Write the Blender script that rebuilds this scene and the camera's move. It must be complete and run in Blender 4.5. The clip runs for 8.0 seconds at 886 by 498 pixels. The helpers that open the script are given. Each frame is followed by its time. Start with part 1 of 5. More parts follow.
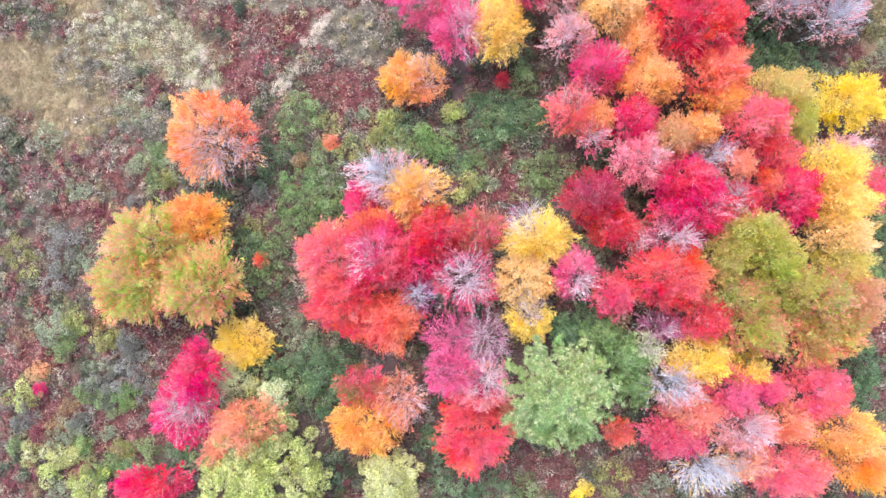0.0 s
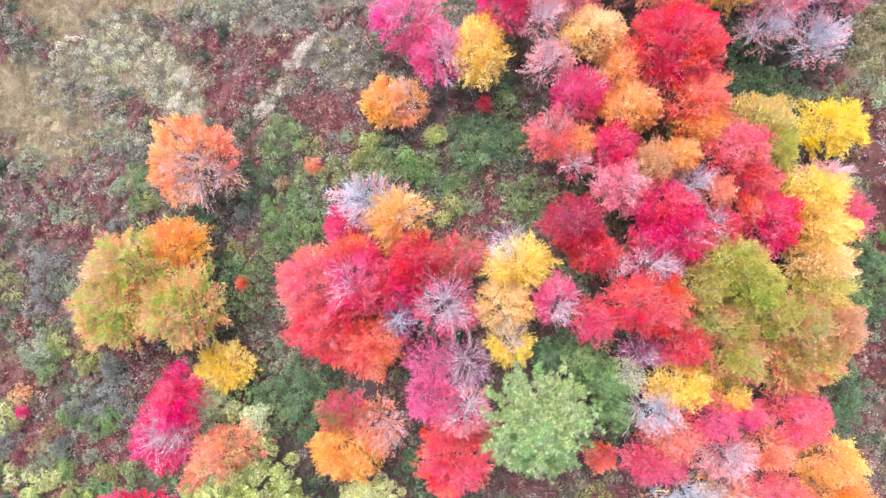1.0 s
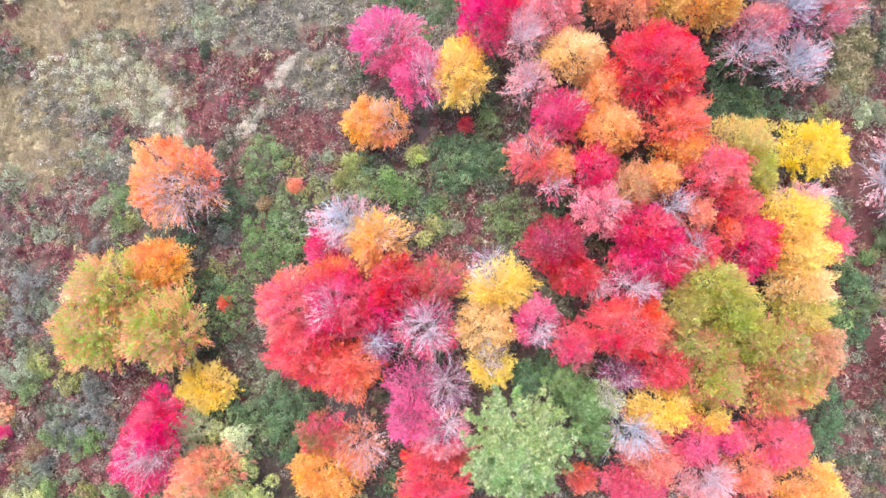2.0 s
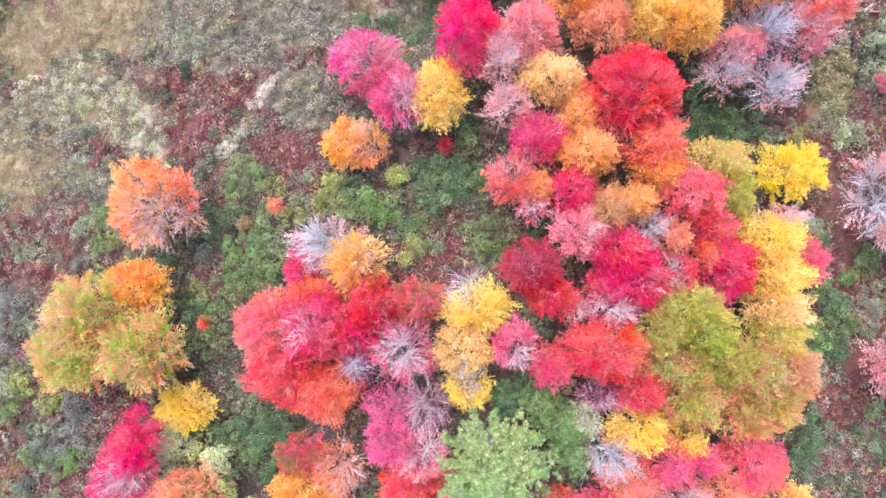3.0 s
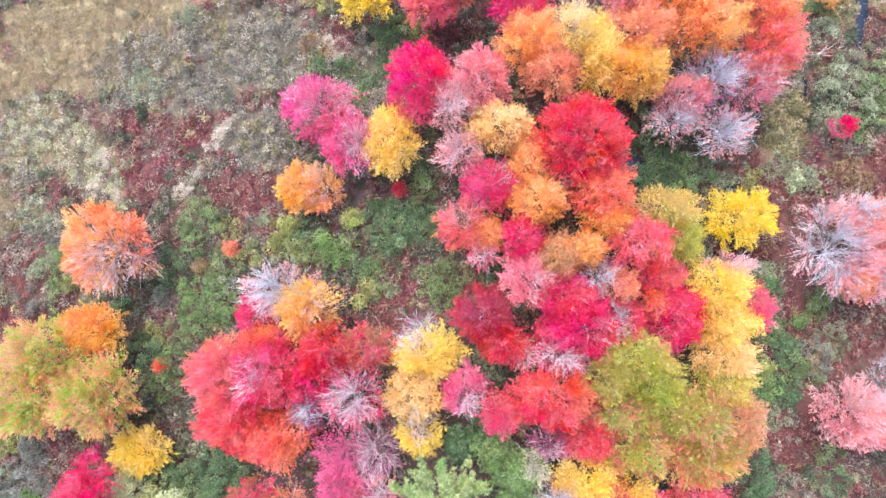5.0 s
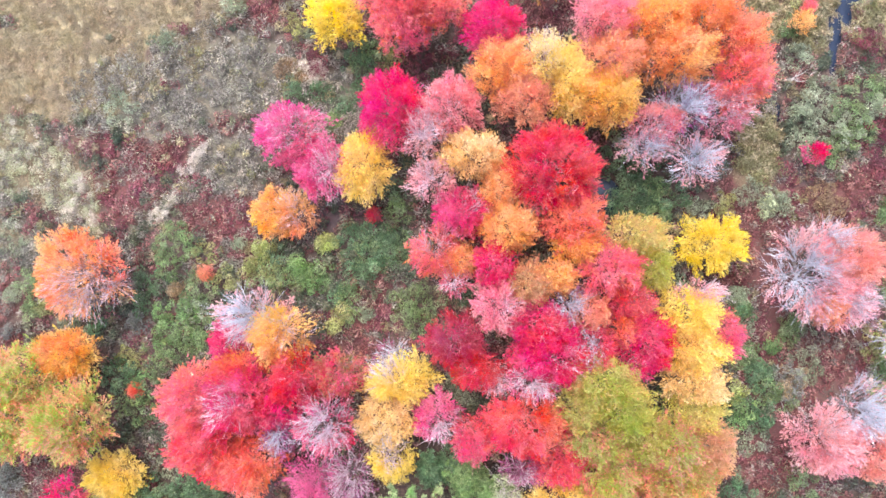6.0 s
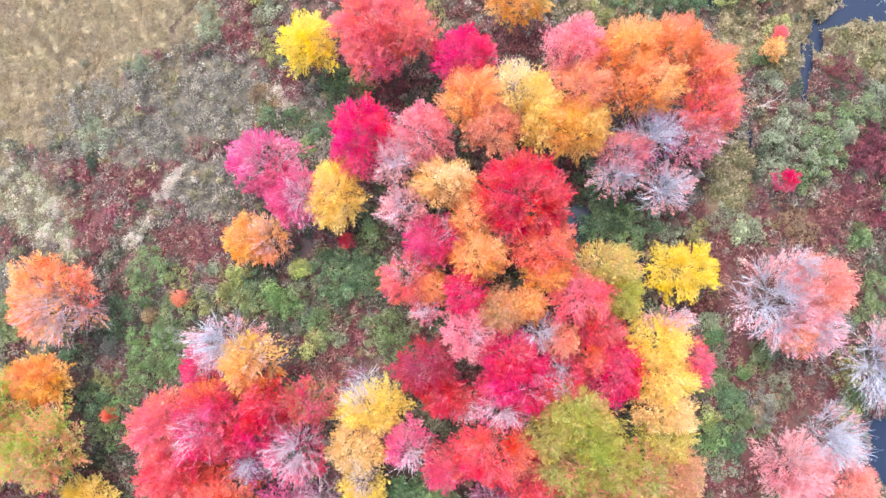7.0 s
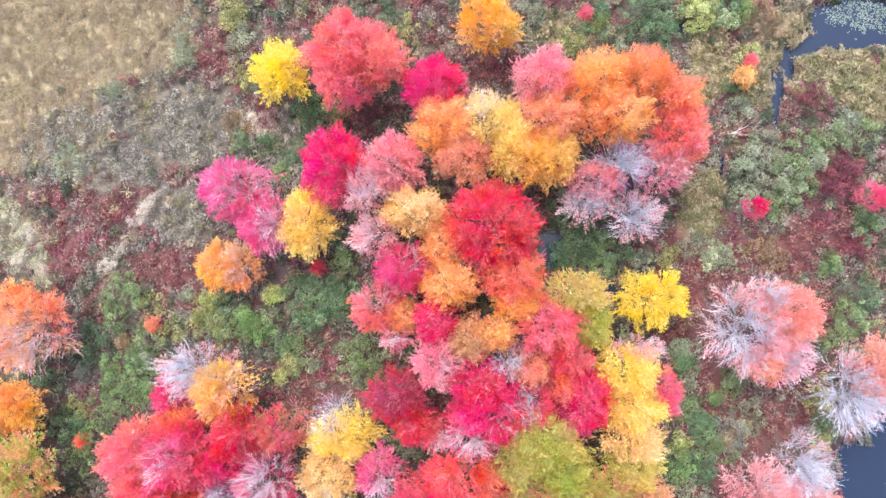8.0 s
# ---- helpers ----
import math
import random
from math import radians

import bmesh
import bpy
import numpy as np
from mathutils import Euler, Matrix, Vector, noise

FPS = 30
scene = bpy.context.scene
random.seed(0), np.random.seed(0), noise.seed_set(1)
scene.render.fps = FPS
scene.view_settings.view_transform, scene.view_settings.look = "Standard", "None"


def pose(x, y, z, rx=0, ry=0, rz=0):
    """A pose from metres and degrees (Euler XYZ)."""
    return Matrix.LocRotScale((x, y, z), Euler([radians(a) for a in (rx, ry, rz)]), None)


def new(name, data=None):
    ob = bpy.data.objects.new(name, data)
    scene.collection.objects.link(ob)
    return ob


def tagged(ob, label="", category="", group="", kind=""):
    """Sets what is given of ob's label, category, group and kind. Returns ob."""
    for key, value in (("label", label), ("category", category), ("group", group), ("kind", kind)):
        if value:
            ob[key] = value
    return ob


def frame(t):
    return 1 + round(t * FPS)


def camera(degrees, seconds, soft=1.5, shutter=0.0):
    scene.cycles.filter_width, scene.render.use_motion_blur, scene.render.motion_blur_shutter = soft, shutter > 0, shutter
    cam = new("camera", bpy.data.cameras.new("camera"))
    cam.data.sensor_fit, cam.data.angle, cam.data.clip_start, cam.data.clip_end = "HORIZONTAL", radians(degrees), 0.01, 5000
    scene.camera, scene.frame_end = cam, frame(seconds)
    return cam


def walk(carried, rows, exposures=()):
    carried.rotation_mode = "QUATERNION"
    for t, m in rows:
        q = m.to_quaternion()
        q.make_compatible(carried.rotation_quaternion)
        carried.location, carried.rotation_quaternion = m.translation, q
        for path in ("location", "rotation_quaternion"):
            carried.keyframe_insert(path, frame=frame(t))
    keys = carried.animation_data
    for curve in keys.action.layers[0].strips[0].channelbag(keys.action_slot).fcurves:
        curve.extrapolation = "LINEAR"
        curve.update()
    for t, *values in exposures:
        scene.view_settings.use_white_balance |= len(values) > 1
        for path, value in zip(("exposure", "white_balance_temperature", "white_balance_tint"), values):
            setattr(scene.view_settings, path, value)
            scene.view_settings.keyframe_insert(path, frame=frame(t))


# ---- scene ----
cam = camera(62.0, 8.0, soft=1.55)
# seconds, x, y, z, and the small turns about x, y and z of a camera that looks straight down
ROWS = [
    (0.0, 0.255, -0.344, 43.189, 1.22, 1.82, 0.00),
    (0.5, 0.726, 0.322, 43.165, 1.21, 1.83, -0.00),
    (1.0, 1.284, 1.025, 43.146, 1.20, 1.84, -0.00),
    (1.5, 1.795, 1.601, 43.133, 1.20, 1.85, 0.00),
    (3.0, 3.494, 3.352, 43.128, 1.20, 1.85, 0.03),
    (3.5, 4.072, 3.911, 43.140, 1.21, 1.84, 0.04),
    (4.0, 4.765, 4.557, 43.158, 1.23, 1.82, 0.05),
    (4.5, 5.395, 5.148, 43.185, 1.25, 1.80, 0.06),
    (6.0, 7.488, 7.145, 43.313, 1.35, 1.69, 0.10),
    (6.5, 8.213, 7.843, 43.373, 1.40, 1.64, 0.11),
    (7.0, 8.954, 8.554, 43.443, 1.46, 1.57, 0.12),
    (7.5, 9.695, 9.261, 43.522, 1.53, 1.50, 0.13),
    (8.0, 10.431, 9.966, 43.612, 1.61, 1.42, 0.13),
]
walk(cam, [(t, pose(x, y, z, rx, ry, rz)) for t, x, y, z, rx, ry, rz in ROWS], exposures=[(0.0, 2.24), (8.0, 2.24)])

# ---- light: a bright overcast sky ----
world = bpy.data.worlds.new("sky")
scene.world = world
world.use_nodes = True
wn = world.node_tree
sky = wn.nodes.new("ShaderNodeTexSky")
sky.sky_type, sky.sun_disc = "NISHITA", False
sky.sun_elevation, sky.sun_rotation = radians(66), radians(-25)
sky.air_density, sky.dust_density, sky.ozone_density = 1.0, 3.5, 1.0
wn.links.new(sky.outputs["Color"], wn.nodes["Background"].inputs["Color"])
wn.nodes["Background"].inputs["Strength"].default_value = 0.12
sun = new("sun", bpy.data.lights.new("sun", "SUN"))
sun.data.energy, sun.data.angle, sun.data.color = 1.5, radians(40), (1.0, 0.925, 0.925)
sun.rotation_euler = (radians(-24), 0, radians(25))

# ---- materials ----
def lin(c, gain=0.86):
    """A linear colour from 0 to 255 screen values."""
    return tuple(gain * ((v / 255 + 0.055) / 1.055) ** 2.4 if v > 10 else v / 3300 for v in c) + (1.0,)


def material(name):
    m = bpy.data.materials.new(name)
    m.use_nodes = True
    return m, m.node_tree, m.node_tree.nodes["Principled BSDF"]


def mixed(nt, fac, a, b, blend="MIX"):
    n = nt.nodes.new("ShaderNodeMix")
    n.data_type, n.blend_type = "RGBA", blend
    for socket, value in ((n.inputs[0], fac), (n.inputs[6], a), (n.inputs[7], b)):
        if isinstance(value, bpy.types.NodeSocket):
            nt.links.new(value, socket)
        else:
            socket.default_value = value
    return n.outputs[2]


def spread(nt, value, lo, hi):
    n = nt.nodes.new("ShaderNodeMapRange")
    nt.links.new(value, n.inputs[0])
    n.inputs[1].default_value, n.inputs[2].default_value = lo, hi
    return n.outputs[0]


def noisy(nt, scale, detail=3.0, own=True, rough=0.6):
    """Noise in the thing's own metres, with another pattern for each thing."""
    tc = nt.nodes.new("ShaderNodeTexCoord")
    n = nt.nodes.new("ShaderNodeTexNoise")
    n.noise_dimensions = "4D"
    nt.links.new(tc.outputs["Object"], n.inputs["Vector"])
    n.inputs["Scale"].default_value, n.inputs["Detail"].default_value = scale, detail
    n.inputs["Roughness"].default_value = rough
    if own:
        oi = nt.nodes.new("ShaderNodeObjectInfo")
        k = nt.nodes.new("ShaderNodeMath")
        k.operation = "MULTIPLY"
        k.inputs[1].default_value = 37.0
        nt.links.new(oi.outputs["Random"], k.inputs[0])
        nt.links.new(k.outputs[0], n.inputs["W"])
    return n.outputs["Fac"]


def waxy(c, lift=0.016):
    """A leaf colour with the pale bloom that dry leaves have."""
    r, g, b, _ = lin(c)
    if r > 3 * g:  # red leaves lean to crimson
        b *= 1.22
    return 0.98 * r + 0.3 * lift, 0.98 * g + 0.15 * lift, 0.98 * b + 0.95 * lift, 1.0


def attribute(nt, name):
    a = nt.nodes.new("ShaderNodeAttribute")
    a.attribute_name = name
    return a.outputs["Fac"]


def summed(nt, value, gain, other):
    """value * gain + other, each a socket or a number."""
    n = nt.nodes.new("ShaderNodeMath")
    n.operation = "MULTIPLY_ADD"
    for socket, v in zip(n.inputs, (value, gain, other)):
        if isinstance(v, bpy.types.NodeSocket):
            nt.links.new(v, socket)
        else:
            socket.default_value = v
    return n.outputs[0]


def ranged(nt, value, lo, hi, out_lo, out_hi):
    n = nt.nodes.new("ShaderNodeMapRange")
    nt.links.new(value, n.inputs[0])
    for socket, v in zip(list(n.inputs)[1:5], (lo, hi, out_lo, out_hi)):
        socket.default_value = v
    return n.outputs[0]


def leaf_material(name, one, two, three, rough=0.6, through_light=0.56, patch=0.55, vary=(0.82, 1.15), tip_lit=0.3, swing=0.026, tufts=(0.9, 1.1), crisp=(0.62, 1.05)):
    """Foliage: patches of two colours a metre across, single sprays and leaves towards a third; sprays differ in hue and in depth of colour."""
    m, nt, b = material(name)
    isl = nt.nodes.new("ShaderNodeNewGeometry").outputs["Random Per Island"]
    tuft = attribute(nt, "tuft")
    c = mixed(nt, spread(nt, noisy(nt, patch), 0.38, 0.62), waxy(one), waxy(two))
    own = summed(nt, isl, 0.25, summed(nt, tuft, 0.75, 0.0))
    # third colour grows towards shoot tips; on lobes it paints lit tops
    c = mixed(nt, spread(nt, summed(nt, attribute(nt, "tip"), tip_lit, own), *crisp), c, waxy(three))
    hsv = nt.nodes.new("ShaderNodeHueSaturation")
    wn1 = nt.nodes.new("ShaderNodeTexWhiteNoise")
    wn1.noise_dimensions = "1D"
    nt.links.new(isl, wn1.inputs["W"])
    wn2 = nt.nodes.new("ShaderNodeTexWhiteNoise")
    wn2.noise_dimensions = "1D"
    nt.links.new(tuft, wn2.inputs["W"])
    val = summed(nt, ranged(nt, wn1.outputs["Value"], 0, 1, *vary), ranged(nt, wn2.outputs["Value"], 0, 1, *tufts), 0.0)
    nt.links.new(val, hsv.inputs["Value"])
    # one side of a crown turns earlier than the other, and single sprays earlier than their neighbours
    hue = ranged(nt, noisy(nt, 0.4, 3.0), 0.3, 0.7, 0.5 - swing, 0.5 + swing)
    hue = summed(nt, ranged(nt, wn2.outputs["Value"], 0, 1, -0.5, 0.5), swing, hue)
    nt.links.new(hue, hsv.inputs["Hue"])
    nt.links.new(ranged(nt, noisy(nt, 0.9, 2.0), 0.34, 0.66, 1.1, 0.82), hsv.inputs["Saturation"])
    nt.links.new(c, hsv.inputs["Color"])
    nt.links.new(hsv.outputs[0], b.inputs["Base Color"])
    b.inputs["Roughness"].default_value = rough
    b.inputs["Specular IOR Level"].default_value = 0.2
    tr = nt.nodes.new("ShaderNodeBsdfTranslucent")
    nt.links.new(hsv.outputs[0], tr.inputs["Color"])
    mx = nt.nodes.new("ShaderNodeMixShader")
    mx.inputs[0].default_value = through_light
    nt.links.new(b.outputs[0], mx.inputs[1])
    nt.links.new(tr.outputs[0], mx.inputs[2])
    nt.links.new(mx.outputs[0], nt.nodes["Material Output"].inputs["Surface"])
    return m


def bark_material(name, light, dark, scale=6.0):
    m, nt, b = material(name)
    c = mixed(nt, spread(nt, noisy(nt, scale, 5.0), 0.35, 0.7), lin(light), lin(dark))
    nt.links.new(c, b.inputs["Base Color"])
    b.inputs["Roughness"].default_value = 0.85
    bump = nt.nodes.new("ShaderNodeBump")
    bump.inputs["Strength"].default_value = 0.5
    bump.inputs["Distance"].default_value = 0.02
    nt.links.new(noisy(nt, 25.0, 4.0), bump.inputs["Height"])
    nt.links.new(bump.outputs[0], b.inputs["Normal"])
    return m


LEAVES = {}


def palette(name, words, one, two, three, patch=0.55, tip_lit=0.3, **more):
    LEAVES[name] = (leaf_material(name + "_leaves", one, two, three, patch=patch, tip_lit=tip_lit, **more), words)


SHRUB = dict(vary=(0.5, 1.3), tufts=(0.62, 1.32), swing=0.014)
palette("scarlet", "scarlet red", (220, 34, 80), (236, 66, 88), (246, 100, 100))
palette("crimson", "deep crimson", (236, 26, 96), (242, 56, 112), (246, 84, 116))
palette("magenta", "magenta pink", (242, 106, 146), (246, 136, 164), (238, 86, 134))
palette("coral", "coral red", (244, 112, 132), (248, 138, 138), (252, 146, 100))
palette("rosy", "pale rosy pink", (247, 180, 184), (247, 168, 174), (251, 206, 206))
palette("orange", "bright orange", (254, 192, 114), (254, 206, 138), (252, 168, 110))
palette("flame", "orange red", (246, 108, 98), (252, 150, 104), (253, 148, 92))
palette("ember", "red turning orange", (238, 76, 104), (248, 150, 96), (250, 136, 92), 0.4)
palette("gold", "golden orange", (254, 230, 118), (254, 232, 136), (254, 214, 108))
palette("yellow", "bright yellow", (254, 232, 72), (254, 238, 108), (252, 222, 66), swing=0.008)
palette("cream", "pale creamy yellow", (254, 236, 144), (254, 246, 214), (252, 224, 118), swing=0.008)
palette("salmon", "salmon orange", (248, 174, 140), (250, 188, 142), (246, 152, 132))
palette("olive_orange", "olive green and orange", (176, 214, 102), (218, 222, 118), (255, 172, 136), 0.9, 0.3, crisp=(0.66, 0.8))
palette("olive", "olive yellow", (188, 200, 98), (214, 210, 112), (244, 196, 126))
palette("olive_pink", "thin olive and pink", (192, 202, 102), (210, 206, 114), (246, 146, 128), 1.2, 0.3, crisp=(0.74, 0.86))
palette("peach", "pale peach and gold", (254, 222, 150), (254, 232, 180), (252, 206, 126), swing=0.008)
palette("wine", "dark wine red", (190, 52, 80), (206, 60, 78), (220, 88, 94))
palette("dusky", "dusky purple pink", (198, 98, 144), (178, 110, 134), (222, 134, 174))
palette("lime", "fresh yellow green", (196, 208, 126), (182, 198, 118), (214, 220, 150), **SHRUB)
palette("pale_lime", "pale yellow green", (212, 216, 146), (218, 220, 150), (224, 228, 182), **SHRUB)
palette("silver_green", "pale silvery green", (216, 230, 184), (224, 232, 190), (206, 222, 172), vary=(0.75, 1.2), tufts=(0.8, 1.15), swing=0.01)
palette("green", "mid green", (134, 164, 108), (146, 170, 116), (166, 184, 132), **SHRUB)
palette("bright_green", "bright green", (140, 176, 108), (130, 164, 102), (164, 190, 124), **SHRUB)
palette("dark_green", "dark green", (108, 146, 106), (120, 152, 108), (142, 170, 126), **SHRUB)
palette("grey_green", "grey green", (156, 172, 140), (170, 180, 148), (178, 188, 158), **SHRUB)
palette("blue_grey", "bluish grey leafless", (160, 162, 156), (148, 152, 146), (138, 146, 132), **SHRUB)
palette("olive_bush", "yellowish olive", (178, 182, 116), (162, 170, 106), (200, 196, 132), **SHRUB)
palette("maroon", "maroon red", (150, 84, 86), (134, 76, 80), (176, 106, 102), **SHRUB)
palette("sand_bush", "sandy brown", (172, 146, 112), (150, 126, 100), (190, 166, 128), **SHRUB)
palette("scarlet_big", "rich scarlet red", (226, 32, 82), (238, 52, 86), (246, 100, 88))
palette("salmon_coral", "salmon and coral", (246, 172, 140), (245, 150, 132), (250, 192, 152))
palette("rosy_coral", "rosy coral", (246, 156, 164), (246, 136, 146), (252, 190, 186))
palette("cream_gold", "cream and golden", (252, 228, 140), (252, 214, 104), (252, 234, 126), swing=0.008)
palette("salmon_olive", "salmon and olive", (236, 180, 138), (212, 190, 132), (246, 180, 142))
palette("salmon_rosy", "pale salmon pink", (248, 172, 152), (246, 160, 158), (250, 196, 172))
palette("rosy_salmon", "rosy salmon pink", (246, 166, 160), (248, 180, 156), (252, 200, 186))
palette("crimson_hot", "hot crimson", (238, 30, 110), (240, 64, 96), (246, 80, 128))
palette("flame_coral", "orange coral", (246, 126, 116), (246, 126, 130), (250, 166, 112))
palette("flame_salmon", "orange red and salmon", (252, 186, 132), (252, 200, 124), (255, 136, 80))
palette("salmon_flame", "salmon and flame orange", (250, 160, 118), (246, 138, 104), (252, 182, 124))
palette("salmon_orange", "soft orange", (250, 164, 106), (248, 152, 118), (252, 186, 124))
palette("salmon_gold", "golden salmon", (252, 202, 126), (252, 210, 142), (250, 176, 120))
palette("gold_orange", "golden and orange", (252, 206, 108), (250, 188, 118), (252, 222, 118))
palette("orange_gold", "orange gold", (252, 192, 92), (252, 210, 108), (250, 170, 94))
palette("yellow_gold", "golden yellow", (254, 232, 110), (253, 224, 118), (255, 240, 138), swing=0.008)
palette("olive_gold", "olive gold", (226, 214, 112), (240, 214, 122), (212, 206, 108))
palette("gold_olive", "gold and olive", (236, 214, 126), (210, 212, 126), (248, 200, 126))
palette("coral_green", "coral red with green inside", (244, 84, 108), (150, 166, 96), (246, 96, 112), 0.8)
palette("olive_salmon", "olive and salmon", (190, 200, 104), (222, 196, 116), (252, 160, 134), 1.0, 0.3, crisp=(0.66, 0.84))
palette("olive_y", "yellowish olive", (184, 202, 92), (214, 208, 104), (214, 196, 102))
palette("magenta_red", "magenta red", (240, 90, 118), (244, 118, 134), (232, 70, 106))
palette("flame_red", "flaming red", (234, 62, 84), (244, 110, 80), (248, 112, 92), 0.45)
palette("crimson_coral", "crimson and coral", (238, 72, 108), (244, 110, 108), (250, 124, 86))
palette("coral_red", "coral red", (238, 88, 112), (240, 112, 124), (244, 104, 100))
PINE = leaf_material("pine_needles", (150, 184, 118), (166, 196, 128), (214, 224, 168), patch=0.5, vary=(0.6, 1.25))
BARK = bark_material("grey_bark", (142, 132, 130), (96, 88, 88))
TWIG = bark_material("pale_twigs", (238, 224, 232), (200, 182, 198), 1.5)
TWIG_GREY = bark_material("silver_twigs", (216, 222, 234), (172, 178, 196), 1.5)
DEADWOOD = bark_material("dead_wood", (196, 190, 184), (150, 144, 140), 2.0)
TWIG_ROSE = bark_material("rosy_twigs", (240, 176, 188), (212, 122, 140), 1.5)
TWIG_PINK = bark_material("pink_twigs", (238, 130, 178), (206, 84, 140), 1.5)

# ---- mesh makers ----
rng = np.random.default_rng(7)
COVERED = []  # where crowns hide the ground: x, y, radius


def mesh_from(name, verts, faces, mat):
    """A mesh from arrays of corners and of faces with equal numbers of corners."""
    me = bpy.data.meshes.new(name)
    faces = np.asarray(faces, dtype=np.int32)
    me.vertices.add(len(verts))
    me.vertices.foreach_set("co", np.asarray(verts, dtype=np.float32).ravel())
    me.loops.add(faces.size)
    me.loops.foreach_set("vertex_index", faces.ravel())
    me.polygons.add(len(faces))
    me.polygons.foreach_set("loop_start", np.arange(0, faces.size, faces.shape[1], dtype=np.int32))
    me.update(calc_edges=True)
    me.materials.append(mat)
    return me


def unit(v):
    return v / np.maximum(np.linalg.norm(v, axis=-1, keepdims=True), 1e-9)


def blades(at, along, size, width):
    """Small pointed leaves at the places, pointing along the given ways."""
    n = len(at)
    a = unit(along)
    side = unit(np.cross(a, unit(rng.normal(size=(n, 3)) * 0.8 + np.array([0, 0, 1.0]))))
    L, W = size.reshape(-1, 1) * 0.5, (size * width).reshape(-1, 1) * 0.5
    v = np.stack([at - a * L * 0.8 - side * W, at - a * L * 0.8 + side * W, at + a * L * 1.2], 1)
    return v.reshape(-1, 3), np.arange(3 * n).reshape(-1, 3)


def tubes(path, radius, sides):
    """Tapered tubes along many paths at once: path (m, k, 3), radius (m, k)."""
    m, k, _ = path.shape
    way = unit(path[:, -1] - path[:, 0])
    ref = np.where(np.abs(way[:, 2:3]) > 0.9, np.array([[1.0, 0, 0]]), np.array([[0, 0, 1.0]]))
    u = unit(np.cross(way, ref))
    w = np.cross(way, u)
    ang = np.arange(sides) * 2 * np.pi / sides
    ring = u[:, None, :] * np.cos(ang)[None, :, None] + w[:, None, :] * np.sin(ang)[None, :, None]
    v = path[:, :, None, :] + radius[:, :, None, None] * ring[:, None]
    i = np.arange(m * k * sides).reshape(m, k, sides)
    nxt = np.roll(i, -1, axis=2)
    f = np.stack([i[:, :-1], nxt[:, :-1], nxt[:, 1:], i[:, 1:]], -1).reshape(-1, 4)
    return v.reshape(-1, 3), f


def joined(pieces):
    verts, faces, base = [], [], 0
    for v, f in pieces:
        verts.append(v)
        faces.append(f + base)
        base += len(v)
    return np.concatenate(verts), np.concatenate(faces)


def part(name, me, parent, label=""):
    ob = new(name, me)
    ob.parent = parent
    return tagged(ob, label)


def bowed(start, end, k, sag, wobble=0.0):
    """Paths of k points from start to end, bowed downwards in the middle."""
    s = np.linspace(0, 1, k)[None, :, None]
    p = start[:, None] * (1 - s) + end[:, None] * s
    p = p - np.array([0, 0, 1.0]) * (sag.reshape(-1, 1, 1) * 4 * s * (1 - s))
    if wobble:
        j = rng.normal(size=p.shape) * wobble
        j[:, 0] = j[:, -1] = 0
        p = p + j
    return p


def crown_shape(az, lobes):
    r = np.ones_like(az)
    for k, amp, ph in lobes:
        r = r + amp * np.sin(k * az + ph)
    return r


